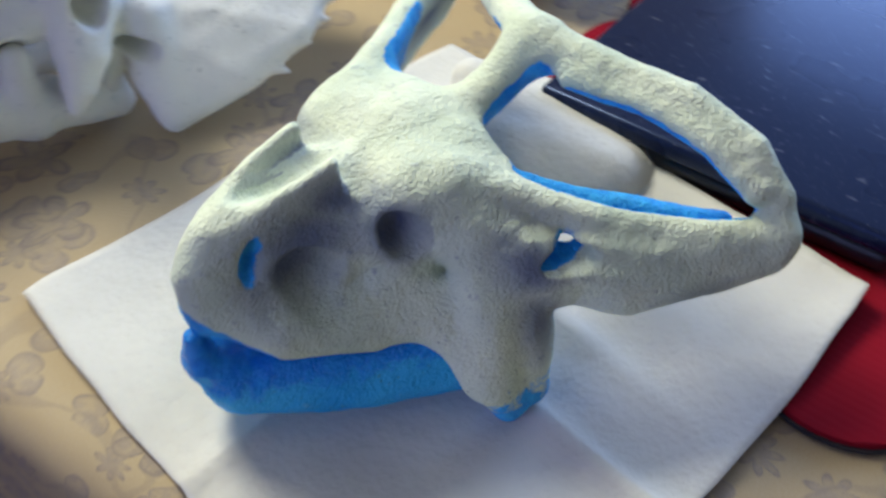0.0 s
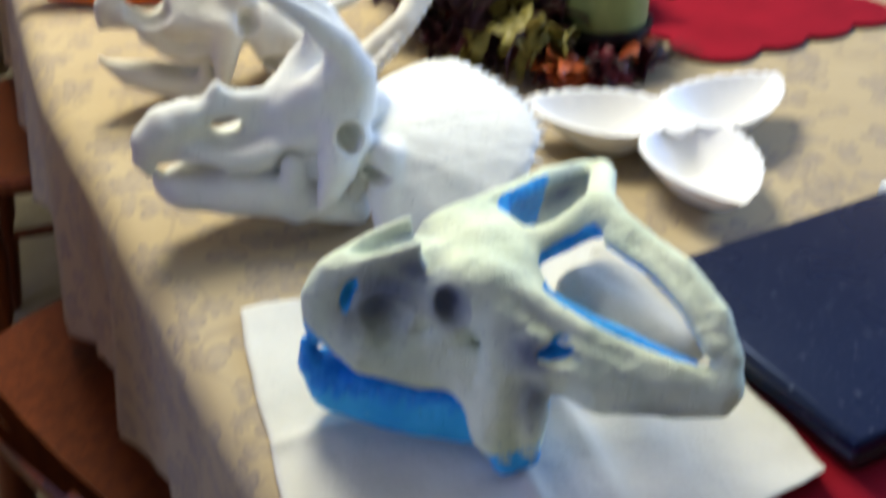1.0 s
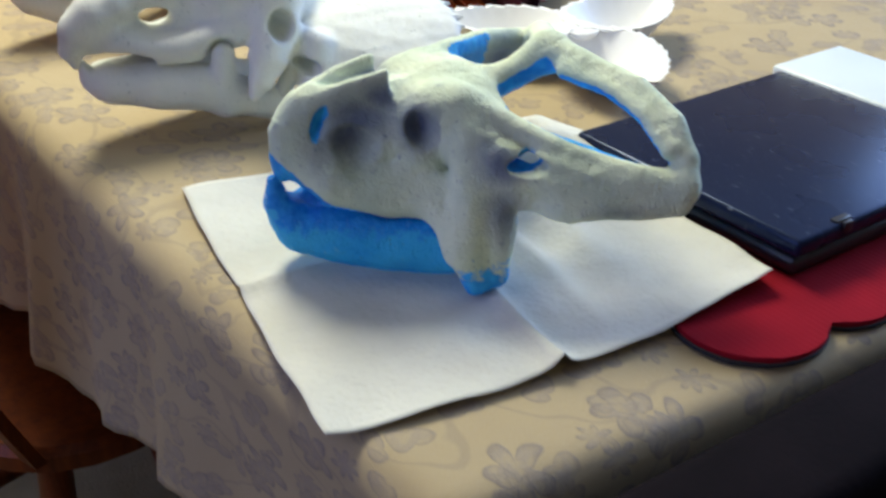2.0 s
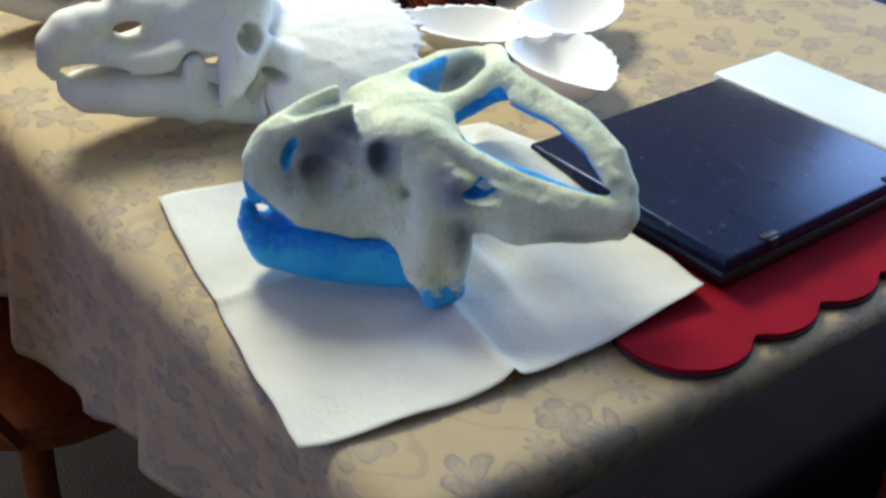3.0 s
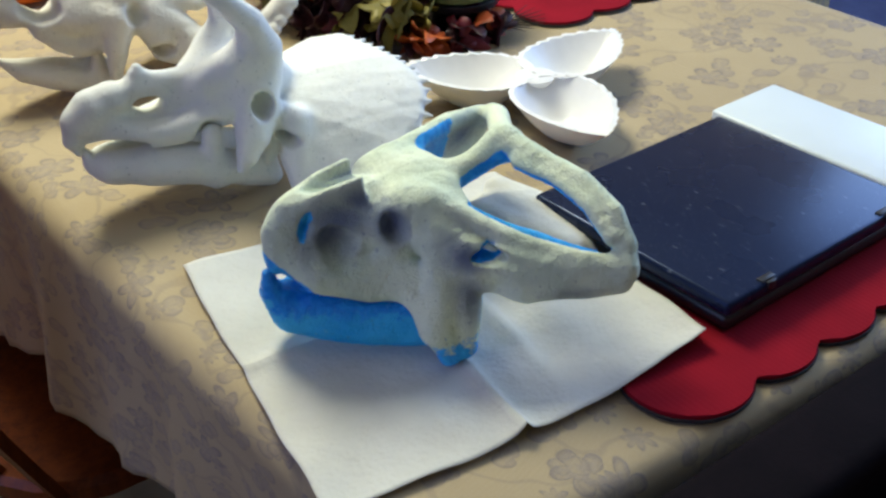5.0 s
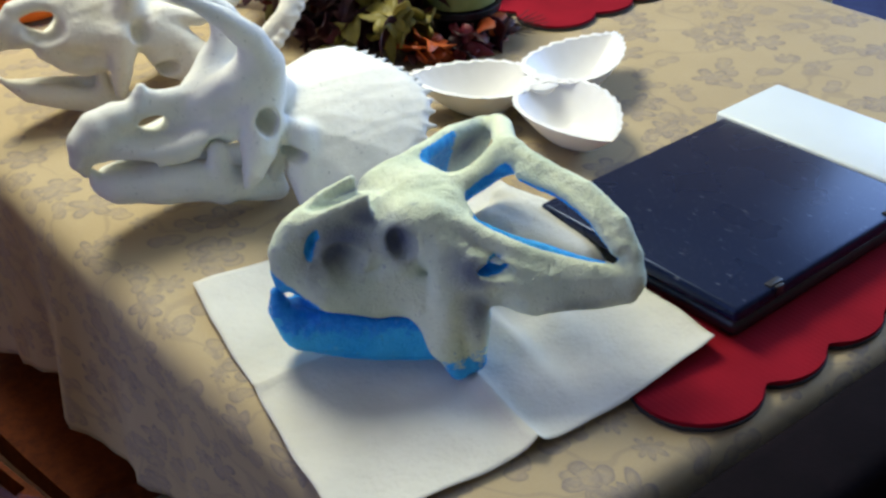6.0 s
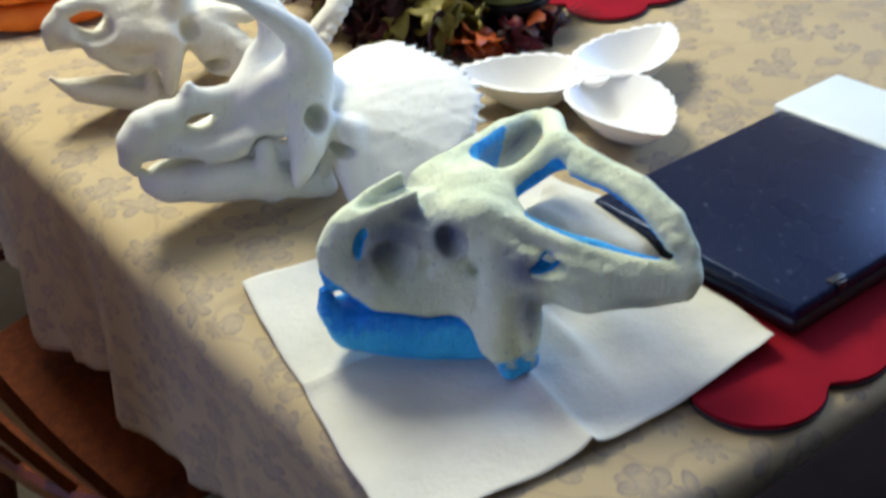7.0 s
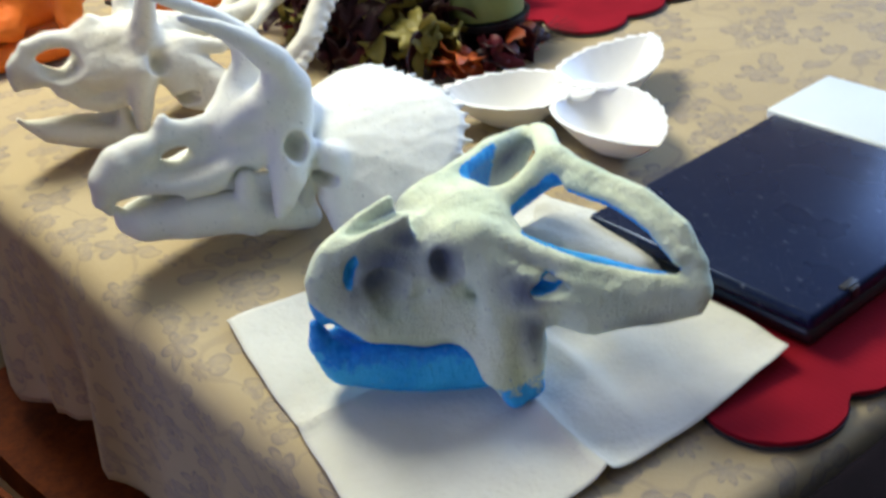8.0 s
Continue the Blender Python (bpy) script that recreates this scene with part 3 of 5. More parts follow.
def tablecloth():
    """A sheet that lies on the top, bends over its edge and hangs in soft folds; its plan is kept as UV."""
    x0, x1, y0, y1, drop = 0.012, WIDE, 0.039, LONG, 0.30

    def steps(a, b, far=drop):
        return sorted({round(v, 4) for v in [*np.arange(a - drop, a, 0.010), *np.arange(a, a + 0.04, 0.008), *np.arange(a + 0.04, b - 0.04, 0.018), *np.arange(b - 0.04, b, 0.008), *np.arange(b, b + far, 0.011)]})

    us, vs = steps(x0, x1, 0.62), steps(y0, y1)
    rows, co = [], []
    for u in us:
        for v in vs:
            cx, cy = min(max(u, x0), x1), min(max(v, y0), y1)
            du, dv = u - cx, v - cy
            out = math.hypot(du, dv)
            side = max(0.0, abs(du) - abs(dv)) / max(out, 1e-6)
            bend = 0.012 + 0.010 * side
            z = TOP + 0.0006 * math.sin(u * 21 + 2 * math.sin(v * 13)) + 0.0005 * math.sin(v * 31 + u * 9)
            if out > 1e-6:
                # the hem hangs short at the near corner and lower further along
                along = v if abs(du) > abs(dv) else u
                reach = out
                if du < 0:
                    low = 0.155 + 0.105 * min(1.0, max(0.0, (v - 0.15) / 0.60)) + 0.012 * math.sin(v * 16 + 1.0)
                    reach = out * (1 + (low / drop - 1) * side)
                a = min(reach / bend, math.pi / 2)
                away = bend * math.sin(a)
                z -= bend * (1 - math.cos(a)) + max(0.0, reach - bend * math.pi / 2)
                hang = max(0.0, reach - 0.03)
                both = min(abs(du), abs(dv)) / out
                away += hang * (0.05 + 0.050 * math.sin(along * 24 + 1.3) + 0.040 * math.sin(along * 47 + 0.4) + 0.014 * math.sin(along * 105) + 0.5 * both)
                if dv < 0 and abs(dv) > abs(du):
                    away = min(away, bend + 0.001)
                if du > abs(dv):
                    # further along, the far side is spread out over a low leaf
                    spread = min(1.0, max(0.0, (v - 0.58) / 0.16))
                    spread = spread * spread * (3 - 2 * spread)
                    flat, fall = min(hang, 0.36), max(0.0, hang - 0.36)
                    wide = bend * math.sin(a) + flat * 0.96 + fall * (0.12 + 0.10 * math.sin(v * 33))
                    high = TOP - bend * (1 - math.cos(a)) - flat * 0.16 - fall * 0.97 + flat * (0.11 * math.sin(v * 17 + 6 * flat) + 0.07 * math.sin(v * 41 + 9 * flat))
                    away, z = away + (wide - away) * spread, z + (high - z) * spread
                cx, cy = cx + du / out * away, cy + dv / out * away
            # the long edge is not square to the near one
            lean = 0.036 - 0.085 * (min(max(v, 0.05), 0.85) - 0.2)
            cx += (lean - x0) * min(1.0, max(0.0, 1 - (u - x0) / 0.25))
            co.append((cx, cy, max(z, 0.02)))
            rows.append((u, v))
    nv = len(vs)
    faces = [(i * nv + j, (i + 1) * nv + j, (i + 1) * nv + j + 1, i * nv + j + 1) for i in range(len(us) - 1) for j in range(nv - 1)]
    me = bpy.data.meshes.new("tablecloth")
    me.from_pydata(co, [], faces)
    uv = me.uv_layers.new(name="plan")
    loops = np.empty(len(me.loops), np.int32)
    me.loops.foreach_get("vertex_index", loops)
    uv.data.foreach_set("uv", np.array(rows, np.float32)[loops].ravel())
    me.polygons.foreach_set("use_smooth", [True] * len(me.polygons))
    ob = mesh_part("tablecloth", me, M["cloth"])
    thick = ob.modifiers.new("thickness", "SOLIDIFY")
    thick.thickness, thick.offset = 0.0012, -1
    return tagged(ob, "beige damask tablecloth with mauve-grey woven flowers, hanging in folds", "tablecloth")


tablecloth()


# ---- red placemats ----
def scalloped(w, h, lobe, depth, seg=9):
    """The outline of a rectangular mat with rounded lobes all round."""
    pts = []
    nx, ny = max(2, round(w / lobe)), max(2, round(h / lobe))
    def side(a, b, n):
        a, b = Vector(a), Vector(b)
        d = (b - a) / n
        o = Vector((d.y, -d.x)).normalized()
        for i in range(n):
            for j in range(seg):
                t = j / seg
                pts.append(a + d * (i + t) + o * depth * math.sin(math.pi * t) ** 0.7)
    side((-w / 2, -h / 2), (w / 2, -h / 2), nx), side((w / 2, -h / 2), (w / 2, h / 2), ny)
    side((w / 2, h / 2), (-w / 2, h / 2), nx), side((-w / 2, h / 2), (-w / 2, -h / 2), ny)
    return [(p.x, p.y) for p in pts]


def placemat(x, y, turn, label, size=0.44):
    mat = empty_thing("placemat", pose(x, y, TOP + 0.0012, 0, 0, turn), label, "placemat", "red placemats")
    line = scalloped(size, 0.246, 0.064, 0.013)
    part("backing", slab(line, 0.0, 0.0022), M["black"], mat, "black felt backing")
    part("top_fabric", slab([(px * 0.994, py * 0.992) for px, py in line], 0.0022, 0.0052, 0.0012), M["red"], mat)
    return mat


placemat(0.413, 0.174, 2.5, "red ribbed placemat with scalloped edge under a black laptop", 0.372)
placemat(0.682, 0.842, 94.0, "red ribbed placemat with scalloped edge beside a green candle", 0.47)
placemat(0.30, 1.50, 2.0, "red ribbed placemat with scalloped edge behind an orange skull model")


# ---- paper towel ----
def towel():
    """A square sheet with one crease each way, edges that lift and soft ripples."""
    c = [Vector((0.049, 0.387)), Vector((0.016, 0.101)), Vector((0.293, 0.087)), Vector((0.318, 0.357))]
    n, co = 72, []
    for i in range(n + 1):
        for j in range(n + 1):
            u, v = i / n, j / n
            p = (c[0] * (1 - u) + c[1] * u) * (1 - v) + (c[3] * (1 - u) + c[2] * u) * v
            z = 0.0010
            z += 0.0060 * math.exp(-abs(u - 0.5) / 0.022) * (0.5 + 0.8 * abs(v - 0.5))
            z += 0.0090 * math.exp(-abs(v - 0.47) / 0.016) * max(0.0, u - 0.35) * 1.6
            z += 0.009 * math.exp(-abs(v - 0.62) / 0.022) * math.exp(-((u - 0.60) / 0.20) ** 2)
            z += 0.005 * math.exp(-((v - 0.74) / 0.05) ** 2) * math.exp(-((u - 0.6) / 0.2) ** 2)
            z += 0.016 * max(0.0, v - 0.72) ** 1.5 / 0.15 * max(0.0, u - 0.5)
            z += 0.0012 * (1 + math.sin(9 * u + 4 * math.sin(5 * v))) * (0.4 + u * 0.6)
            edge = max(abs(u - 0.5), abs(v - 0.5)) - 0.44
            z += 0.0006 * max(0.0, edge / 0.06) * (1 + math.sin(u * 11 + v * 17))
            over = min(1.0, max(0.0, (p.x - 0.195) / 0.04))
            z += 0.0068 * over * over * (3 - 2 * over)
            bow = -0.006 * math.sin(math.pi * v) * max(0.0, u - 0.6) / 0.4
            cu, cv = max(0.0, abs(u - 0.5) - 0.44) / 0.06, max(0.0, abs(v - 0.5) - 0.44) / 0.06
            p = p + (Vector((0.165, 0.235)) - p).normalized() * 0.0016 * cu * cv
            near_u, near_v = max(0.0, abs(u - 0.5) - 0.40) / 0.10, max(0.0, abs(v - 0.5) - 0.40) / 0.10
            sway_x = 0.0007 * near_v * (math.sin(u * 14 + 1) + 0.6 * math.sin(u * 31))
            sway_y = 0.0007 * near_u * (math.sin(v * 12 + 2) + 0.6 * math.sin(v * 29 + 1))
            z += 0.0008 * (1 + math.sin(u * 23 + 3 * math.sin(v * 9))) * (0.3 + 0.7 * u)
            z += 0.0015 * cu * cv * (u > 0.5)
            co.append((p.x + sway_x, p.y + bow + sway_y, TOP + 0.0008 + z))
    m = n + 1
    me = bpy.data.meshes.new("paper_towel")
    me.from_pydata(co, [], [(i * m + j, (i + 1) * m + j, (i + 1) * m + j + 1, i * m + j + 1) for i in range(n) for j in range(n)])
    me.polygons.foreach_set("use_smooth", [True] * len(me.polygons))
    ob = mesh_part("paper_towel", me, M["paper"])
    t = ob.modifiers.new("thickness", "SOLIDIFY")
    t.thickness, t.offset = 0.0004, 1
    return tagged(ob, "creased square white paper towel lying on the tablecloth", "paper towel")


towel()


def towel_wad():
    f = Field((-0.07, -0.05, -0.002), (0.07, 0.05, 0.04), 0.0016, mirror=False)
    f.ell((0.0, 0.0, 0.002), (0.060, 0.036, 0.017), 0.010)
    f.seg((-0.040, 0.012, 0.004), (0.036, 0.016, 0.006), 0.014, 0.013, 0.016)
    f.ell((0.020, -0.010, 0.006), (0.034, 0.022, 0.014), 0.010)
    f.seg((-0.050, -0.030, 0.004), (0.052, -0.024, 0.008), 0.010, 0.012, 0.006)
    f.seg((-0.045, 0.002, 0.028), (0.050, 0.010, 0.030), 0.0035, 0.0035, 0.004, cut=True)
    f.ell((0.0, 0.0, 0.121), (0.34, 0.34, 0.098), 0.003, cut=True)
    f.rough(0.0008, 70.0)
    me = f.skin("towel_wad")
    bare_where(me, lambda c, n: c[:, 0] * 0)
    ob = mesh_part("paper_towel_wad", me, M["paper"])
    ob.matrix_world = pose(0.283, 0.262, TOP + 0.009, 0, 0, 104)
    return tagged(ob, "crumpled white wad of paper towel behind the blue skull model", "paper towel")


towel_wad()


# ---- skull models ----
def shield_skull():
    """Short-faced skull model with a wide open frill: blue print, grey-green coat."""
    f = Field((-0.125, -0.135, -0.004), (0.125, 0.135, 0.14), 0.0012, mirror=False)
    # beak and deep narrow snout
    f.path([(0.099, 0, 0.058, 0.004), (0.099, 0, 0.070, 0.006), (0.097, 0, 0.083, 0.007), (0.086, 0, 0.098, 0.008), (0.066, 0, 0.104, 0.008)], 0.008)
    f.ell((0.070, 0, 0.080), (0.032, 0.017, 0.029), 0.008)
    f.ell((0.040, 0, 0.076), (0.038, 0.027, 0.033), 0.010)
    two(f, [(0.094, 0.006, 0.066, 0.008), (0.075, 0.020, 0.057, 0.012), (0.045, 0.030, 0.051, 0.014), (0.018, 0.036, 0.050, 0.013)], 0.008)
    # paired thin nasal plates with a trough between them
    for sy in (1, -1):
        sheet(f, [(0.083, sy * 0.007, 0.102), (0.062, sy * 0.011, 0.111), (0.041, sy * 0.013, 0.1155)],
              [(0.083, sy * 0.008, 0.094), (0.062, sy * 0.014, 0.096), (0.042, sy * 0.016, 0.096)], 0.0026, 6, 0.004)
    f.ell((0.046, 0.0, 0.119), (0.034, 0.0085, 0.014), 0.003, cut=True, tilt=-10)
    # skull roof, brows, cheek pillar
    two_ell(f, (0.000, 0.010, 0.097), (0.026, 0.024, 0.013), 0.008)
    two_ell(f, (0.008, 0.029, 0.098), (0.020, 0.011, 0.010), 0.006)
    two_ell(f, (0.014, 0.022, 0.084), (0.028, 0.020, 0.025), 0.008)
    two(f, [(0.006, 0.036, 0.092, 0.012), (0.004, 0.052, 0.070, 0.012), (0.011, 0.064, 0.044, 0.011), (0.016, 0.072, 0.026, 0.0085), (0.010, 0.074, 0.008, 0.007)], 0.010)
    two(f, [(-0.006, 0.056, 0.066, 0.010), (-0.006, 0.070, 0.040, 0.009), (-0.002, 0.075, 0.012, 0.007)], 0.010)
    two(f, [(0.030, 0.034, 0.058, 0.012), (0.022, 0.056, 0.042, 0.008), (0.020, 0.067, 0.030, 0.0065)], 0.010)
    # near wing of the frill: crest bar, side plate, lower edge
    f.path([(0.004, 0.034, 0.101, 0.009), (-0.018, 0.054, 0.091, 0.007), (-0.040, 0.075, 0.082, 0.0058), (-0.070, 0.098, 0.074, 0.0054), (-0.096, 0.113, 0.070, 0.006)], 0.007)
    f.path([(-0.008, 0.062, 0.070, 0.012), (-0.028, 0.080, 0.064, 0.010), (-0.055, 0.096, 0.061, 0.008), (-0.092, 0.113, 0.062, 0.006)], 0.008)
    f.path([(-0.028, 0.074, 0.076, 0.0070), (-0.060, 0.096, 0.069, 0.0065), (-0.092, 0.112, 0.067, 0.006)], 0.006)
    f.path([(-0.018, 0.078, 0.055, 0.0065), (-0.038, 0.090, 0.0515, 0.0058), (-0.054, 0.098, 0.0555, 0.0055), (-0.074, 0.106, 0.0550, 0.005), (-0.091, 0.112, 0.057, 0.005)], 0.008)
    # far wing: an arched plate that shows its inner face
    sheet(f, [(-0.004, -0.036, 0.101), (-0.026, -0.050, 0.1015), (-0.058, -0.074, 0.0965), (-0.090, -0.094, 0.086)],
          [(-0.010, -0.066, 0.062), (-0.034, -0.082, 0.052), (-0.062, -0.096, 0.049), (-0.092, -0.108, 0.056)], 0.0042, 9, 0.006)
    f.path([(0.002, -0.034, 0.101, 0.008), (-0.026, -0.050, 0.101, 0.006), (-0.058, -0.074, 0.096, 0.0055), (-0.092, -0.094, 0.086, 0.006)], 0.006)
    # hind rim and midline bar
    f.path([(-0.092, 0.110, 0.066, 0.0075), (-0.098, 0.105, 0.080, 0.0072), (-0.097, 0.091, 0.096, 0.0070), (-0.089, 0.062, 0.107, 0.0070), (-0.075, 0.028, 0.111, 0.0078), (-0.066, 0.0, 0.111, 0.0100),
            (-0.076, -0.026, 0.108, 0.0085), (-0.089, -0.056, 0.102, 0.0080), (-0.097, -0.082, 0.091, 0.0075), (-0.096, -0.100, 0.076, 0.0065), (-0.092, -0.108, 0.058, 0.005)], 0.006)
    f.path([(-0.090, 0.100, 0.086, 0.0055), (-0.086, 0.080, 0.099, 0.0055), (-0.077, 0.052, 0.106, 0.0055), (-0.066, 0.022, 0.107, 0.006)], 0.004)
    f.path([(0.0, 0, 0.096, 0.012), (-0.022, 0, 0.094, 0.0105), (-0.044, 0, 0.100, 0.0095), (-0.066, 0, 0.111, 0.0105)], 0.010)
    two(f, [(-0.010, 0.020, 0.096, 0.010), (-0.016, 0.034, 0.091, 0.008)], 0.010)
    two(f, [(0.002, 0.046, 0.086, 0.011), (-0.012, 0.062, 0.076, 0.010), (-0.016, 0.070, 0.068, 0.009)], 0.006)
    f.path([(-0.018, 0.038, 0.0890, 0.0060), (-0.040, 0.056, 0.0790, 0.0060), (-0.066, 0.078, 0.0715, 0.0055), (-0.083, 0.093, 0.0690, 0.0040)], 0.002)
    # openings: orbit, nostril slit, face hollow, window behind the cheek
    two_ell(f, (0.030, 0.050, 0.090), (0.0105, 0.024, 0.0145), 0.002, True, -12)
    two_ell(f, (0.080, 0.020, 0.092), (0.0042, 0.0115, 0.0115), 0.002, True, 22)
    two_ell(f, (0.064, 0.0375, 0.080), (0.0180, 0.0250, 0.0170), 0.0022, True, 20)
    two_ell(f, (0.056, 0.040, 0.100), (0.026, 0.0225, 0.0125), 0.004, True, -14)
    two_ell(f, (0.034, 0.026, 0.114), (0.0055, 0.018, 0.010), 0.003, True)
    two_ell(f, (-0.013, 0.094, 0.050), (0.015, 0.0180, 0.024), 0.007, True)
    two_ell(f, (0.040, 0.056, 0.068), (0.020, 0.018, 0.010), 0.007, True)
    f.ell((-0.018, 0.070, 0.077), (0.0110, 0.026, 0.0040), 0.002, True, -4)
    f.ell((0.050, 0.0, 0.044), (0.046, 0.018, 0.022), 0.006, cut=True)
    f.rough(0.0005, 125.0)
    me = f.skin("cranium")

    def rule(c, n):
        x, y, z = c[:, 0], np.abs(c[:, 1]), c[:, 2]
        ny = n[:, 1] * np.sign(c[:, 1])
        to = np.stack([-0.058 - x, 0.055 - y, 0.080 - z], 1)
        face = (n[:, 0] * to[:, 0] + ny * to[:, 1] + n[:, 2] * to[:, 2]) / (np.linalg.norm(to, axis=1) + 1e-6)
        inner = np.clip((face - 0.25) * 2.2, 0, 1) * (x < -0.010) * np.clip((0.55 - n[:, 2]) * 3, 0, 1)
        beak = np.clip((0.0665 - z + 0.9 * (x - 0.096)) / 0.005, 0, 1) * (x > 0.076)
        tip = np.clip((0.036 - z) / 0.036, 0, 1) * (y > 0.05)
        ux, uz = (x - 0.080) * 0.93 + (z - 0.092) * 0.37, (z - 0.092) * 0.93 - (x - 0.080) * 0.37
        slit = 1.45 - ((ux / 0.0040) ** 2 + (uz / 0.0115) ** 2) ** 0.5
        gap = np.exp(-(((x + 0.018) / 0.014) ** 2 + ((z - 0.074) / 0.009) ** 2)) * np.clip((0.074 - y) / 0.006 + 0.3, 0, 1) * 1.4
        bar_y = np.interp(-x, [0.0, 0.018, 0.04, 0.07, 0.096], [0.036, 0.054, 0.075, 0.098, 0.114])
        bar_z = np.interp(-x, [0.0, 0.018, 0.04, 0.07, 0.096], [0.100, 0.091, 0.083, 0.075, 0.071])
        ledge = (x < -0.012) * (x > -0.086) * (y < bar_y - 0.0030) * (y > bar_y - 0.03) * (z < bar_z + 0.0068) * (z > bar_z - 0.014) * 0.95
        inner = np.maximum(inner, ledge)
        # on the far wing the coat stops at the crest and takes up again towards the rear
        far = (c[:, 1] < -0.03) * (x < -0.012) * np.clip((0.25 + n[:, 1]) * 3, 0, 1) * (n[:, 2] < 0.8)
        inner = np.where(c[:, 1] < -0.03, far * np.clip((x + 0.062) / 0.012, 0, 1), inner)
        roof = (z > 0.03) * (x < 0.09) * (y < 0.012) * (n[:, 2] < -0.3)
        return np.maximum.reduce([inner, beak, tip, slit, gap, roof.astype(float)])

    bare_where(me, rule)

    # shade painted on the snout side, orbits, cheek recesses and far wing
    def painted_shade(c, n):
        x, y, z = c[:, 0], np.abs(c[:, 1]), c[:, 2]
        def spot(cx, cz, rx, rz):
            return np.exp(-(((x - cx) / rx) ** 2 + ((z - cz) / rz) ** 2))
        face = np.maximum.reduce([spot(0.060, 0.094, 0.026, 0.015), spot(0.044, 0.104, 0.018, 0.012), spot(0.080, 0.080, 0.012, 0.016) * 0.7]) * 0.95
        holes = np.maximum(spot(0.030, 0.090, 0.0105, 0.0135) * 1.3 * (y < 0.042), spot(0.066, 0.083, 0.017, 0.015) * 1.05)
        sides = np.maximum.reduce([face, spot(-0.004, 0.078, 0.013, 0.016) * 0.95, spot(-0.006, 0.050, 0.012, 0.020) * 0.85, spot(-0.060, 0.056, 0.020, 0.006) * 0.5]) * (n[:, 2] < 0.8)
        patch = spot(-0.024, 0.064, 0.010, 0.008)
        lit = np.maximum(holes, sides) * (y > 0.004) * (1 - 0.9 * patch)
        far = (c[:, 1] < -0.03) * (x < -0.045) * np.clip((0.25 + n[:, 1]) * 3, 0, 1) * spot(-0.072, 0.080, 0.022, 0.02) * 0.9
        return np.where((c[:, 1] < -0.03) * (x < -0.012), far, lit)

    bare_where(me, painted_shade, "painted_shade")
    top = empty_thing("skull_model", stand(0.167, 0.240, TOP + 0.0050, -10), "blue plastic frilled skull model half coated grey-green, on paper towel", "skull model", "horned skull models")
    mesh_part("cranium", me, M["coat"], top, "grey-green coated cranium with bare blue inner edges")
    # lower jaw, bare blue
    j = Field((-0.02, 0, -0.006), (0.125, 0.08, 0.075), 0.0012)
    j.path([(0.104, 0, 0.054, 0.0045), (0.103, 0.002, 0.040, 0.008), (0.092, 0.006, 0.026, 0.012)], 0.008)
    j.path([(0.092, 0.006, 0.026, 0.013), (0.072, 0.018, 0.020, 0.014), (0.045, 0.032, 0.017, 0.014), (0.015, 0.046, 0.015, 0.013), (-0.008, 0.054, 0.016, 0.010)], 0.008)
    j.path([(0.080, 0.016, 0.034, 0.006), (0.045, 0.034, 0.030, 0.007), (0.012, 0.048, 0.030, 0.008)], 0.008)
    j.path([(0.010, 0.048, 0.026, 0.008), (0.008, 0.050, 0.046, 0.006)], 0.008)
    j.seg((0.078, 0.0, 0.048), (0.020, 0.0, 0.040), 0.010, 0.018, 0.006, cut=True)
    j.rough(0.0005, 190.0)
    jm = j.skin("lower_jaw")
    bare_where(jm, lambda c, n: 0.20 + 0.8 * np.clip((c[:, 2] - 0.022) / 0.022, 0, 1) * np.clip(n[:, 2] * 3 + 0.2, 0, 1))
    mesh_part("lower_jaw", jm, M["blue"], top, "bare blue plastic lower jaw")
    return top


shield_skull()


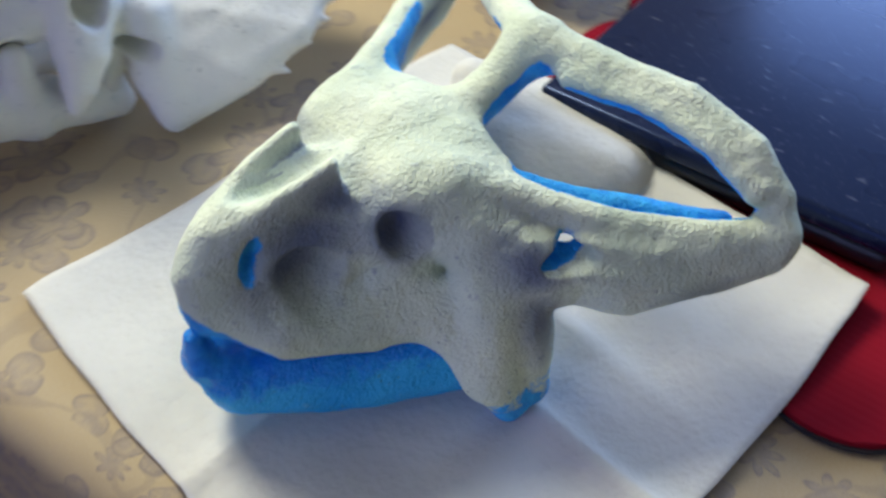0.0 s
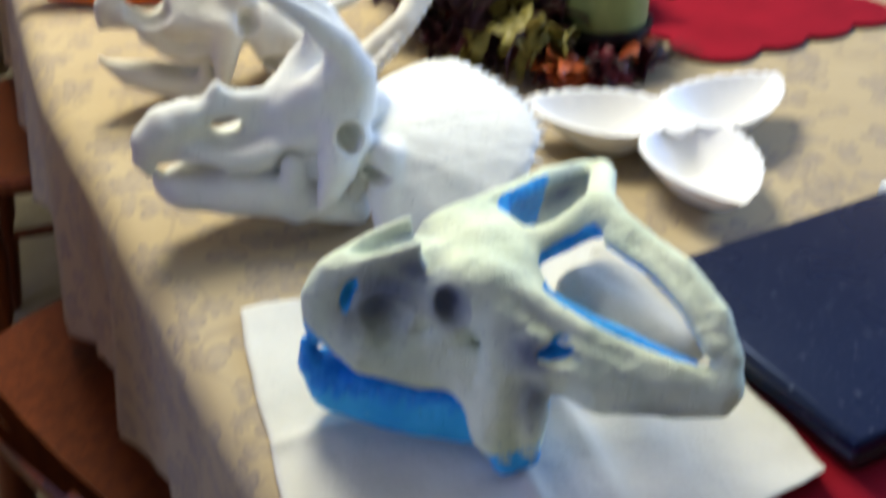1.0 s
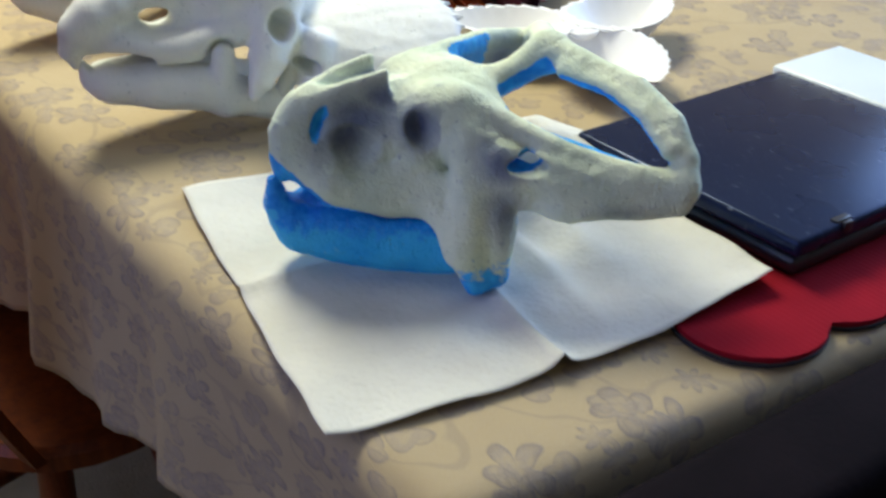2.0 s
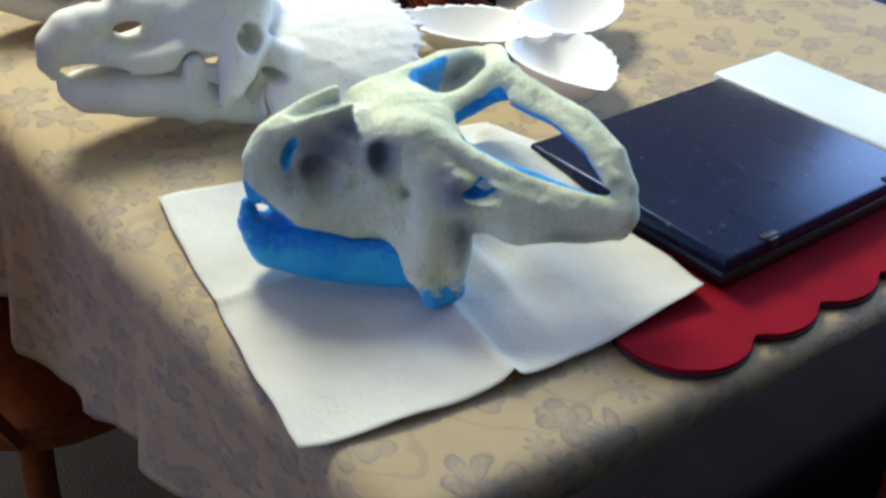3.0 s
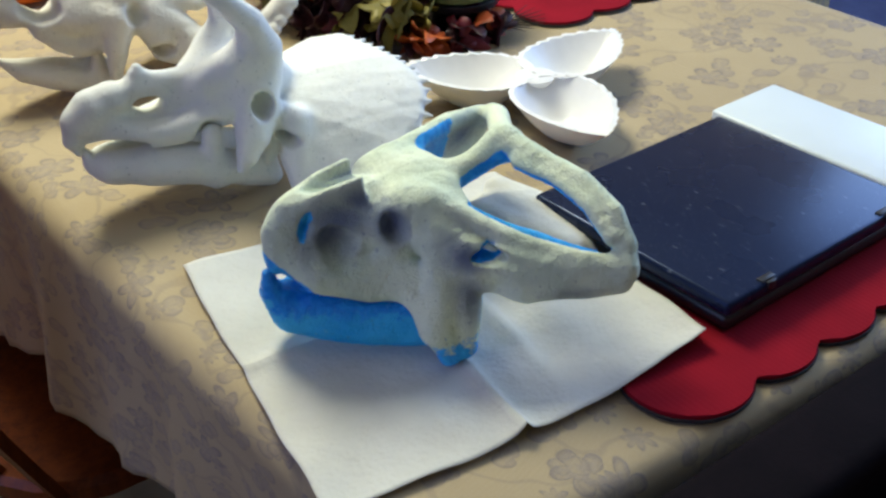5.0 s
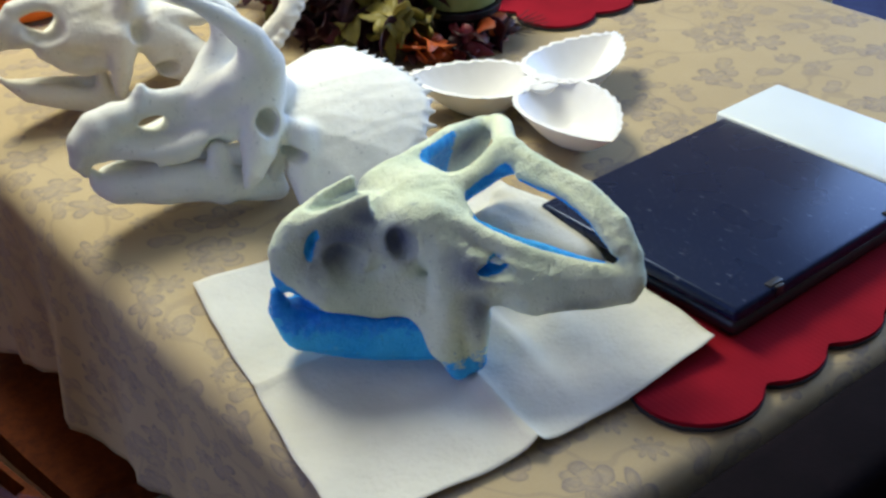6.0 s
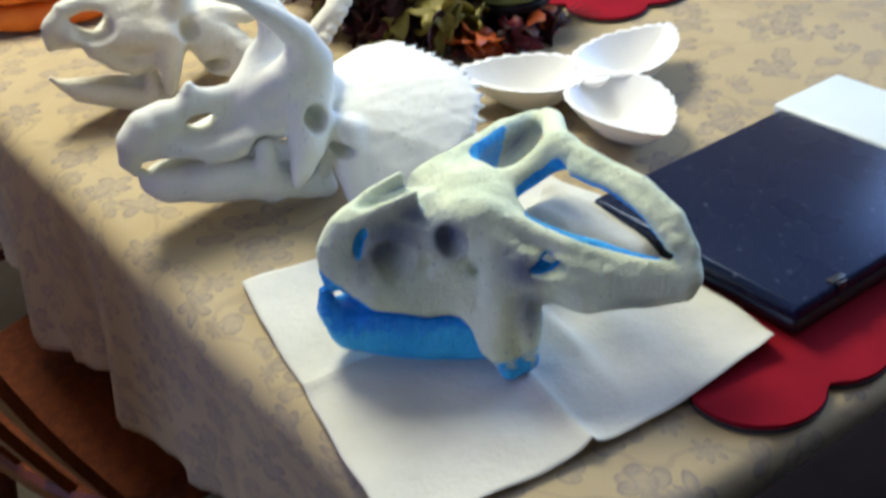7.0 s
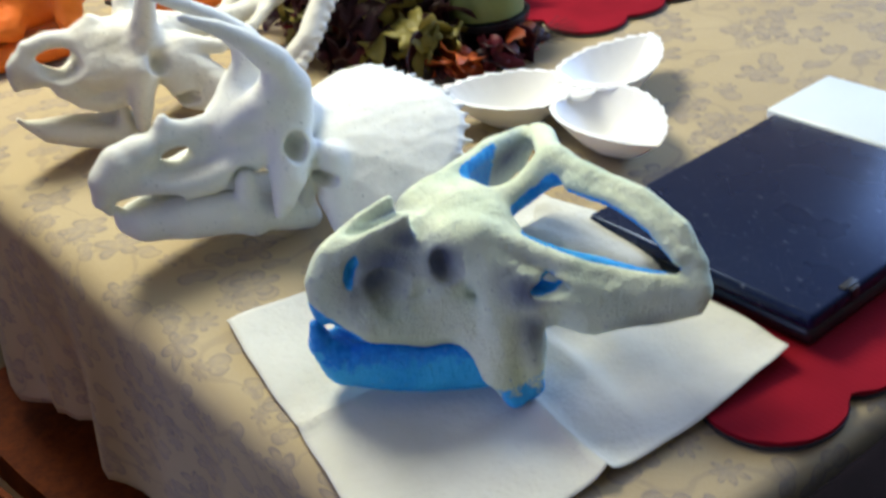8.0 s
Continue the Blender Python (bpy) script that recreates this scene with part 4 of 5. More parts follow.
def three_horned_skull():
    """White skull model with long curved brow horns and a closed scalloped frill."""
    f = Field((-0.15, -0.115, -0.004), (0.185, 0.115, 0.215), 0.0015, mirror=False)
    # hooked beak, ridge of the snout, blunt nose horn
    f.path([(0.161, 0, 0.058, 0.0035), (0.163, 0, 0.070, 0.0085), (0.157, 0, 0.083, 0.0135), (0.145, 0, 0.092, 0.0155), (0.130, 0, 0.095, 0.0140)], 0.007)
    f.ell((0.143, 0, 0.082), (0.019, 0.0140, 0.019), 0.007)
    f.path([(0.128, 0, 0.096, 0.010), (0.108, 0, 0.099, 0.0095), (0.072, 0, 0.097, 0.011), (0.035, 0, 0.097, 0.018)], 0.008)
    f.path([(0.112, 0, 0.100, 0.009), (0.107, 0, 0.110, 0.0065), (0.105, 0, 0.117, 0.0032)], 0.006)
    f.path([(0.105, 0, 0.113, 0.0035), (0.094, 0, 0.106, 0.0050), (0.076, 0, 0.100, 0.007)], 0.006)
    # cheek ridge over the tooth row
    two(f, [(0.132, 0.007, 0.074, 0.0105), (0.112, 0.014, 0.066, 0.0115), (0.086, 0.021, 0.066, 0.0110), (0.066, 0.024, 0.070, 0.0105), (0.040, 0.026, 0.078, 0.012)], 0.006)
    f.ell((0.090, 0, 0.080), (0.04, 0.011, 0.020), 0.008)
    f.ell((0.030, 0, 0.084), (0.050, 0.030, 0.030), 0.012)
    two(f, [(0.022, 0.026, 0.086, 0.018), (0.030, 0.028, 0.108, 0.015)], 0.010)
    # brow horns
    two(f, [(0.016, 0.026, 0.100, 0.020), (0.012, 0.030, 0.122, 0.0165), (0.020, 0.033, 0.145, 0.0125), (0.038, 0.034, 0.166, 0.0085), (0.058, 0.033, 0.183, 0.0058), (0.080, 0.032, 0.196, 0.0030)], 0.010)
    two(f, [(0.056, 0.014, 0.098, 0.012), (0.036, 0.024, 0.112, 0.013), (0.022, 0.028, 0.126, 0.011)], 0.010)
    # cheek horn and pillar
    two(f, [(0.022, 0.034, 0.074, 0.017), (0.032, 0.043, 0.058, 0.0150), (0.041, 0.048, 0.044, 0.0100), (0.047, 0.050, 0.033, 0.0045)], 0.006)
    two(f, [(0.006, 0.034, 0.066, 0.010), (0.010, 0.034, 0.042, 0.007), (0.020, 0.034, 0.026, 0.006)], 0.008)
    # frill: a fan-shaped plate from the back of the head to a toothed rim; the print leans a little to one side
    hub = [(-0.004, -0.034, 0.062), (-0.006, -0.026, 0.070), (-0.008, -0.016, 0.074), (-0.009, -0.006, 0.076), (-0.009, 0.003, 0.076), (-0.009, 0.011, 0.075),
           (-0.008, 0.018, 0.073), (-0.006, 0.026, 0.069), (-0.002, 0.034, 0.062), (0.003, 0.042, 0.050), (0.006, 0.048, 0.034)]
    rim = [(-0.046, -0.078, 0.056), (-0.074, -0.066, 0.074), (-0.091, -0.046, 0.081), (-0.101, -0.016, 0.078), (-0.110, 0.013, 0.075), (-0.117, 0.036, 0.067),
           (-0.116, 0.054, 0.058), (-0.101, 0.073, 0.0455), (-0.076, 0.083, 0.034), (-0.040, 0.082, 0.021), (0.004, 0.068, 0.009)]
    sheet(f, hub, rim, 0.0046, 20, 0.007, 0.004)
    for k in range(len(rim) - 2):
        a, b, h = Vector(rim[k]), Vector(rim[k + 1]), Vector(hub[k])
        count = 3 if k in (2, 3, 4) else 2
        for q in range(count):
            p = a.lerp(b, (q + 0.5) / count)
            tip = p + (p - h).normalized() * (0.0125 if (q + k) % 2 else 0.0095) + Vector((0, 0, 0.002))
            f.seg(p, tip, 0.0056, 0.0012, 0.002)
    two(f, [(-0.004, 0.046, 0.062, 0.010), (0.000, 0.056, 0.038, 0.008), (0.000, 0.064, 0.016, 0.006)], 0.010)
    f.path([(0.006, 0.0, 0.078, 0.016), (-0.020, 0.0, 0.074, 0.008)], 0.014)
    # openings
    two_ell(f, (0.023, 0.040, 0.082), (0.016, 0.010, 0.018), 0.006)
    two_ell(f, (0.023, 0.054, 0.082), (0.0098, 0.030, 0.0122), 0.002, True)
    f.ell((0.102, 0.0, 0.087), (0.0125, 0.03, 0.0072), 0.003, True, 10)
    two_ell(f, (0.106, 0.0205, 0.086), (0.025, 0.0135, 0.0105), 0.004, True, 6)
    two_ell(f, (0.006, 0.054, 0.050), (0.0085, 0.024, 0.0060), 0.002, True)
    f.ell((0.060, 0.0, 0.048), (0.075, 0.017, 0.014), 0.006, True)
    two_ell(f, (0.063, 0.044, 0.054), (0.0165, 0.025, 0.0215), 0.003, True)
    f.ell((0.130, 0.0, 0.059), (0.024, 0.04, 0.0085), 0.004, True)
    f.rough(0.0005, 85.0)
    me = f.skin("cranium")
    bare_where(me, lambda c, n: 0.0 * c[:, 0])
    j = Field((0.0, 0, -0.004), (0.175, 0.06, 0.085), 0.0015)
    j.path([(0.157, 0, 0.058, 0.0035), (0.152, 0.002, 0.046, 0.008), (0.138, 0.006, 0.042, 0.012)], 0.008)
    j.path([(0.140, 0.006, 0.042, 0.0130), (0.112, 0.013, 0.039, 0.0170), (0.080, 0.021, 0.035, 0.0175), (0.046, 0.027, 0.024, 0.0145), (0.018, 0.031, 0.012, 0.0105)], 0.008)
    j.path([(0.062, 0.029, 0.022, 0.0105), (0.063, 0.031, 0.046, 0.0092), (0.062, 0.031, 0.061, 0.0085)], 0.006)
    j.path([(0.030, 0.029, 0.020, 0.008), (0.016, 0.031, 0.026, 0.006)], 0.008)
    j.seg((0.130, 0.0, 0.058), (0.03, 0.0, 0.050), 0.006, 0.012, 0.005, cut=True)
    j.rough(0.0004, 150.0)
    jm = j.skin("lower_jaw")
    bare_where(jm, lambda c, n: 0.0 * c[:, 0])
    return me, jm


tri_cranium, tri_jaw = three_horned_skull()
tri = empty_thing("skull_model", stand(0.181, 0.491, TOP + 0.0012, -4), "white three-horned skull model with long curved horns and scalloped frill", "skull model", "horned skull models")
mesh_part("cranium", tri_cranium, M["white"], tri)
mesh_part("lower_jaw", tri_jaw, M["white"], tri)


def spreadfrill_skull():
    """Ivory skull model with upright brow horns, a huge round nostril, gaping jaw and an open beaded frill."""
    f = Field((-0.235, 0, -0.004), (0.17, 0.115, 0.20), 0.0016)
    f.path([(0.143, 0, 0.084, 0.003), (0.139, 0, 0.102, 0.007), (0.124, 0, 0.116, 0.008), (0.104, 0, 0.119, 0.008), (0.080, 0, 0.112, 0.010)], 0.008)
    f.ell((0.132, 0, 0.096), (0.014, 0.009, 0.016), 0.007)
    f.path([(0.122, 0.006, 0.090, 0.009), (0.096, 0.012, 0.086, 0.011), (0.070, 0.018, 0.082, 0.015), (0.040, 0.026, 0.078, 0.018)], 0.010)
    f.seg((0.070, 0, 0.118), (0.062, 0, 0.126), 0.010, 0.006, 0.007)
    f.ell((0.050, 0, 0.090), (0.048, 0.028, 0.034), 0.012)
    f.ell((0.020, 0, 0.090), (0.036, 0.034, 0.028), 0.012)
    f.path([(0.104, 0.012, 0.076, 0.010), (0.090, 0.016, 0.062, 0.010), (0.076, 0.020, 0.053, 0.009), (0.056, 0.024, 0.056, 0.010)], 0.008)
    f.path([(0.024, 0.024, 0.102, 0.015), (0.020, 0.030, 0.122, 0.0115), (0.015, 0.033, 0.141, 0.0090), (0.013, 0.034, 0.149, 0.0075)], 0.010)
    f.path([(0.034, 0.034, 0.076, 0.014), (0.044, 0.038, 0.050, 0.011), (0.050, 0.040, 0.026, 0.006)], 0.008)
    f.path([(0.010, 0.036, 0.070, 0.014), (0.000, 0.042, 0.044, 0.013), (-0.022, 0.050, 0.030, 0.010)], 0.010)
    f.path([(0.0, 0.030, 0.080, 0.016), (-0.022, 0.044, 0.056, 0.015), (-0.032, 0.056, 0.040, 0.014)], 0.012)
    # frill bars
    f.path([(0.0, 0, 0.100, 0.016), (-0.040, 0, 0.092, 0.012), (-0.090, 0, 0.092, 0.0105), (-0.140, 0, 0.106, 0.0105), (-0.175, 0, 0.122, 0.011)], 0.010)
    f.path([(-0.040, 0.056, 0.048, 0.010), (-0.078, 0.086, 0.054, 0.010), (-0.112, 0.088, 0.080, 0.0105), (-0.142, 0.070, 0.108, 0.0105), (-0.168, 0.040, 0.124, 0.0105), (-0.178, 0.0, 0.124, 0.011)], 0.008)
    f.path([(-0.010, 0.030, 0.090, 0.010), (-0.040, 0.040, 0.080, 0.007), (-0.080, 0.030, 0.086, 0.006), (-0.120, 0.006, 0.100, 0.006)], 0.008)
    for i in range(12):
        t = i / 11
        x, y, z = -0.070 - 0.085 * t, 0.094 - 0.04 * t ** 2, 0.050 + 0.072 * t
        f.ell((x - 0.010, y + 0.006, z - 0.003), (0.0068, 0.0065, 0.0064), 0.002)
    f.ell((0.021, 0.054, 0.083), (0.0105, 0.024, 0.0120), 0.003, cut=True)
    f.ell((0.096, 0.0, 0.099), (0.0120, 0.03, 0.0105), 0.003, cut=True, tilt=15)
    f.ell((0.104, 0.022, 0.098), (0.0200, 0.020, 0.0140), 0.004, cut=True, tilt=15)
    f.ell((0.003, 0.056, 0.044), (0.011, 0.024, 0.007), 0.004, cut=True)
    f.rough(0.0006, 140.0)
    me = f.skin("cranium")
    bare_where(me, lambda c, n: 0.0 * c[:, 0])
    j = Field((0.02, 0, -0.004), (0.17, 0.05, 0.08), 0.0016)
    j.path([(0.150, 0, 0.054, 0.003), (0.140, 0.002, 0.045, 0.006), (0.128, 0.006, 0.036, 0.010), (0.100, 0.013, 0.026, 0.012), (0.070, 0.020, 0.016, 0.012), (0.045, 0.026, 0.011, 0.010)], 0.008)
    j.path([(0.062, 0.022, 0.018, 0.009), (0.060, 0.021, 0.044, 0.006), (0.064, 0.021, 0.052, 0.005)], 0.008)
    j.seg((0.140, 0.0, 0.056), (0.05, 0.0, 0.040), 0.006, 0.014, 0.005, cut=True)
    j.rough(0.0004, 150.0)
    jm = j.skin("lower_jaw")
    bare_where(jm, lambda c, n: 0.0 * c[:, 0])
    top = empty_thing("skull_model", stand(0.17, 0.745, TOP + 0.0012, -3), "ivory skull model with upright horns, gaping jaw and beaded open frill", "skull model", "horned skull models")
    mesh_part("cranium", me, M["ivory"], top)
    mesh_part("lower_jaw", jm, M["ivory"], top)


spreadfrill_skull()


def orange_skull():
    """Orange printed skull model with a white-primed beak and low nose."""
    f = Field((-0.21, 0, -0.004), (0.235, 0.12, 0.165), 0.002)
    f.path([(0.216, 0, 0.050, 0.007), (0.214, 0, 0.072, 0.012), (0.190, 0, 0.092, 0.015), (0.150, 0, 0.100, 0.018)], 0.010)
    f.path([(0.200, 0.008, 0.056, 0.010), (0.150, 0.020, 0.052, 0.015), (0.100, 0.032, 0.054, 0.018)], 0.012)
    f.path([(0.150, 0, 0.098, 0.018), (0.100, 0, 0.100, 0.026), (0.050, 0, 0.100, 0.034), (0.0, 0, 0.096, 0.034)], 0.014)
    f.ell((0.06, 0, 0.075), (0.07, 0.040, 0.040), 0.014)
    f.path([(0.050, 0.034, 0.118, 0.018), (0.052, 0.040, 0.142, 0.010)], 0.010)
    f.path([(0.030, 0.042, 0.080, 0.020), (0.036, 0.052, 0.040, 0.014), (0.038, 0.054, 0.022, 0.008)], 0.010)
    f.path([(0.0, 0.035, 0.084, 0.022), (-0.06, 0.060, 0.060, 0.014), (-0.13, 0.080, 0.052, 0.010), (-0.18, 0.060, 0.075, 0.010), (-0.195, 0.0, 0.090, 0.010)], 0.012)
    f.path([(0.0, 0, 0.105, 0.022), (-0.08, 0, 0.094, 0.012), (-0.19, 0, 0.090, 0.011)], 0.012)
    f.path([(-0.05, 0.05, 0.05, 0.012), (-0.10, 0.08, 0.026, 0.010), (-0.15, 0.08, 0.040, 0.009)], 0.012)
    f.ell((0.060, 0.068, 0.086), (0.014, 0.034, 0.016), 0.004, cut=True)
    f.ell((0.150, 0.0, 0.076), (0.022, 0.05, 0.013), 0.005, cut=True)
    f.rough(0.0015, 110.0)
    me = f.skin("cranium")
    bare_where(me, lambda c, n: np.clip((c[:, 0] - 0.178) / 0.02, 0, 1) + np.clip((c[:, 2] - 0.132) / 0.006, 0, 1))
    j = Field((0.0, 0, -0.004), (0.225, 0.07, 0.06), 0.002)
    j.path([(0.208, 0, 0.034, 0.007), (0.186, 0.008, 0.022, 0.013), (0.130, 0.024, 0.017, 0.016), (0.070, 0.038, 0.016, 0.015), (0.03, 0.044, 0.018, 0.012)], 0.010)
    j.rough(0.001, 110.0)
    jm = j.skin("lower_jaw")
    bare_where(jm, lambda c, n: 0.0 * c[:, 0])
    top = empty_thing("skull_model", stand(0.195, 1.075, TOP + 0.0012, -4), "orange plastic skull model with a white primed beak", "skull model", "horned skull models")
    mesh_part("cranium", me, M["orange"], top)
    mesh_part("lower_jaw", jm, M["orange"], top)


orange_skull()


# ---- leaf dish ----
def leaf_bowl(length, width, depth, seg=120, rings=14, wall=0.003):
    """A leaf-shaped bowl along +x, broad near its stalk end at the origin, with a toothed rim and a pointed tip."""
    bm = bmesh.new()
    mid = 0.43 * length

    def outline(a, k):
        s = 0.5 + 0.5 * math.cos(a)
        half = 0.5 * width * 2.20 * s ** 0.45 * (1 - s) ** 0.76
        tooth = (a * 13 / math.pi) % 1.0
        notch = 1 + 0.050 * (tooth - 0.5) * k * min(1.0, s * 2.2)
        return Vector(((s * length - mid) * notch, math.copysign(half, math.sin(a)) * notch))

    def layer(inner):
        out = []
        for i in range(1, rings + 1):
            t = i / rings
            h = depth * max(0.0, (t - 0.28) / 0.72) ** 1.35
            if inner:
                h = max(h + wall * (1 - t * 0.95), wall)
            ring = []
            for q in range(seg):
                a = 2 * math.pi * (q + 0.5) / seg
                p = outline(a, t ** 16) * (t if not inner else t * (1 - wall * 1.6 / width * 2))
                s = 0.5 + 0.5 * math.cos(a)
                lift = 0.0016 * ((a * 13 / math.pi) % 1.0 - 0.5) * t ** 20
                ring.append(bm.verts.new((p.x + mid, p.y, max(h + lift, 0.0))))
            out.append(ring)
        return out

    lower, upper = layer(False), layer(True)
    for stack in (lower, upper):
        for a, b in zip(stack, stack[1:]):
            for q in range(seg):
                bm.faces.new((a[q], a[(q + 1) % seg], b[(q + 1) % seg], b[q]))
        bm.faces.new(stack[0])
    for q in range(seg):
        bm.faces.new((lower[-1][q], lower[-1][(q + 1) % seg], upper[-1][(q + 1) % seg], upper[-1][q]))
    return bm


dish = empty_thing("leaf_dish", pose(0.432, 0.448, TOP + 0.0012), "white ceramic serving dish of three joined leaf-shaped bowls", "dish")
for turn, length, width in ((134, 0.130, 0.090), (17, 0.138, 0.090), (-103, 0.138, 0.090)):
    bowl = part("bowl", leaf_bowl(length, width, 0.035), M["dish"], dish)
    bowl.matrix_basis = pose(0, 0, 0, 0, 0, turn) @ Matrix.Translation((0.001, 0, 0))
part("joint", lathe([(0.006, 0.004), (0.010, 0.018), (0.016, 0.029), (0.019, 0.0335), (0.016, 0.0350), (0.006, 0.0345)], 24), M["dish"], dish)

# ---- laptop ----
laptop = empty_thing("laptop", pose(0.309, 0.086, TOP + 0.0066, 0, 0, 4.0), "closed black laptop with a silver hinge strip on a red placemat", "laptop")
part("base", box((0.002, 0.002, 0.0), (0.298, 0.190, 0.0134), 0.005, 3), M["device"], laptop)
part("lid", box((0.0, 0.0, 0.0142), (0.2145, 0.190, 0.0262), 0.0035, 3), M["lid"], laptop, "glossy scratched black lid")
part("hinge_strip", box((0.2150, 0.001, 0.0142), (0.300, 0.199, 0.0275), 0.003, 3), M["silver"], laptop, "pale silver strip")
for lx in (0.036, 0.171):
    latch = part("latch", box((lx, 0.0020, 0.0260), (lx + 0.014, 0.0075, 0.0274), 0.0006), M["device"], laptop)
    part("tab", box((lx + 0.003, -0.0012, 0.0200), (lx + 0.011, 0.0016, 0.0268), 0.0005), M["device"], latch)
for i in range(5):
    part("vent_slat", box((-0.0012, 0.145 + i * 0.0075, 0.004), (0.002, 0.149 + i * 0.0075, 0.0105), 0.0006), M["device"], laptop)

# ---- candle and leaf garland ----
candle = empty_thing("pillar_candle", pose(0.492, 0.664, TOP + 0.0405), "sage green pillar candle with a sunken burnt top", "candle")
part("wax_body", lathe([(0.038, 0.0), (0.041, 0.002), (0.0415, 0.03), (0.0415, 0.063), (0.0405, 0.066), (0.034, 0.0665), (0.020, 0.063), (0.013, 0.0615)], 48), M["wax"], candle)
part("wick", lathe([(0.0012, 0.061), (0.0013, 0.067), (0.0008, 0.070)], 8), M["wick"], candle)
part("soot_ring", lathe([(0.0128, 0.0612), (0.0128, 0.0619), (0.006, 0.0621)], 20), M["wick"], candle)
holder = empty_thing("candle_holder", pose(0.492, 0.664, TOP + 0.0012), "dark round metal candle holder under the green candle", "candle holder")
part("plate", lathe([(0.034, 0.0), (0.036, 0.004), (0.028, 0.012), (0.036, 0.026), (0.0455, 0.032), (0.047, 0.0390), (0.043, 0.0390), (0.040, 0.034), (0.01, 0.0325)], 40), M["metal"], holder)


def maple_leaf(size, lobes, curl):
    """A lobed leaf with a folded midrib, bent along its length."""
    bm = bmesh.new()
    rim = []
    n = lobes * 8
    for i in range(n):
        a = -math.pi + 2 * math.pi * i / n
        r = 0.56 + 0.44 * abs(math.cos(a * lobes / 2)) ** 1.4
        r *= 0.78 + 0.22 * math.cos(a)
        rim.append((r * math.cos(a) * size, r * math.sin(a) * size * 0.86))
    def up(x, y):
        return abs(y) * 0.35 - curl * (x / size) ** 2 * size + 0.06 * size * math.sin(9 * y / size + 4 * x / size)
    for dz in (0.0, 0.0007):
        c = bm.verts.new((0, 0, dz))
        mid = [bm.verts.new((x * 0.5, y * 0.5, up(x * 0.5, y * 0.5) + dz)) for x, y in rim]
        out = [bm.verts.new((x, y, up(x, y) + dz)) for x, y in rim]
        for i in range(n):
            j = (i + 1) % n
            bm.faces.new((c, mid[i], mid[j])), bm.faces.new((mid[i], out[i], out[j], mid[j]))
        if dz == 0.0:
            low = out
    for i in range(n):
        j = (i + 1) % n
        bm.faces.new((low[i], low[j], out[j], out[i]))
    bmesh.ops.recalc_face_normals(bm, faces=bm.faces)
    me = bpy.data.meshes.new("leaf")
    bm.to_mesh(me)
    bm.free()
    me.polygons.foreach_set("use_smooth", [True] * len(me.polygons))
    return me


def garland():
    rnd = random.Random(7)
    top = empty_thing("leaf_garland", pose(0, 0, TOP), "autumn garland of maroon, olive and orange cloth leaves round a candle", "garland")
    shapes = {}
    for tone in ("maroon", "plum", "olive", "rust", "gold"):
        for k in range(3):
            me = maple_leaf(0.026 + 0.006 * k, (5, 3, 7)[k], 0.25 + 0.2 * k)
            me.materials.append(M[tone])
            shapes[tone, k] = me
    vine = bpy.data.curves.new("vine", "CURVE")
    vine.dimensions, vine.bevel_depth = "3D", 0.0035
    line = vine.splines.new("POLY")
    spots = [(0.56 - 0.012 * i, 0.70 + 0.016 * i + 0.02 * math.sin(i), 0.012 + 0.008 * math.sin(i * 1.7)) for i in range(28)]
    line.points.add(len(spots) - 1)
    for p, s in zip(line.points, spots):
        p.co = (*s, 1)
    ob = new("vine", vine)
    ob.parent = top
    vine.materials.append(M["twig"])
    def leaf(x, y, z, tone):
        ob = new("leaf", shapes[tone, rnd.randrange(3)])
        ob.parent = top
        ob.matrix_basis = pose(x, y, z, rnd.uniform(-55, 75), rnd.uniform(-50, 50), rnd.uniform(0, 360))
    for _ in range(120):
        t = rnd.random()
        x, y = 0.575 - 0.23 * t + rnd.gauss(0, 0.022), 0.735 + 0.16 * t + rnd.gauss(0, 0.03)
        if (x - 0.492) ** 2 + (y - 0.664) ** 2 < 0.062 ** 2:
            continue
        leaf(x, y, 0.018 + 0.095 * rnd.random() * (0.5 + 0.5 * t), rnd.choice(("maroon", "maroon", "maroon", "olive", "olive", "rust")))
    for _ in range(120):
        leaf(rnd.uniform(0.335, 0.455), rnd.uniform(0.695, 0.86), rnd.uniform(0.012, 0.13), rnd.choice(("plum", "plum", "plum", "maroon", "maroon", "olive")))
    for _ in range(30):
        leaf(rnd.uniform(0.42, 0.50), rnd.uniform(0.76, 0.92), rnd.uniform(0.05, 0.15), rnd.choice(("olive", "gold", "gold", "rust")))
    for _ in range(26):
        leaf(rnd.uniform(0.385, 0.445), rnd.uniform(0.635, 0.70), rnd.uniform(0.010, 0.060), rnd.choice(("olive", "plum", "olive", "plum")))
    for _ in range(5):
        leaf(rnd.uniform(0.400, 0.430), rnd.uniform(0.612, 0.632), rnd.uniform(0.008, 0.022), "rust")
    for _ in range(12):
        leaf(rnd.uniform(0.450, 0.525), rnd.uniform(0.605, 0.630), rnd.uniform(0.008, 0.020), rnd.choice(("rust", "maroon", "plum")))
    for k in range(9):
        # fringed grass blades under the candle
        a = radians(-95 + 14 * k)
        bm = lathe([(0.0009, 0.0), (0.0007, 0.02), (0.0002, 0.038)], 5, Vector((math.cos(a), math.sin(a), 0.16)), Vector((0.525 + 0.012 * math.cos(a), 0.628 + 0.012 * math.sin(a), 0.010)))
        part("grass_blade", bm, M["twig"], top)


garland()


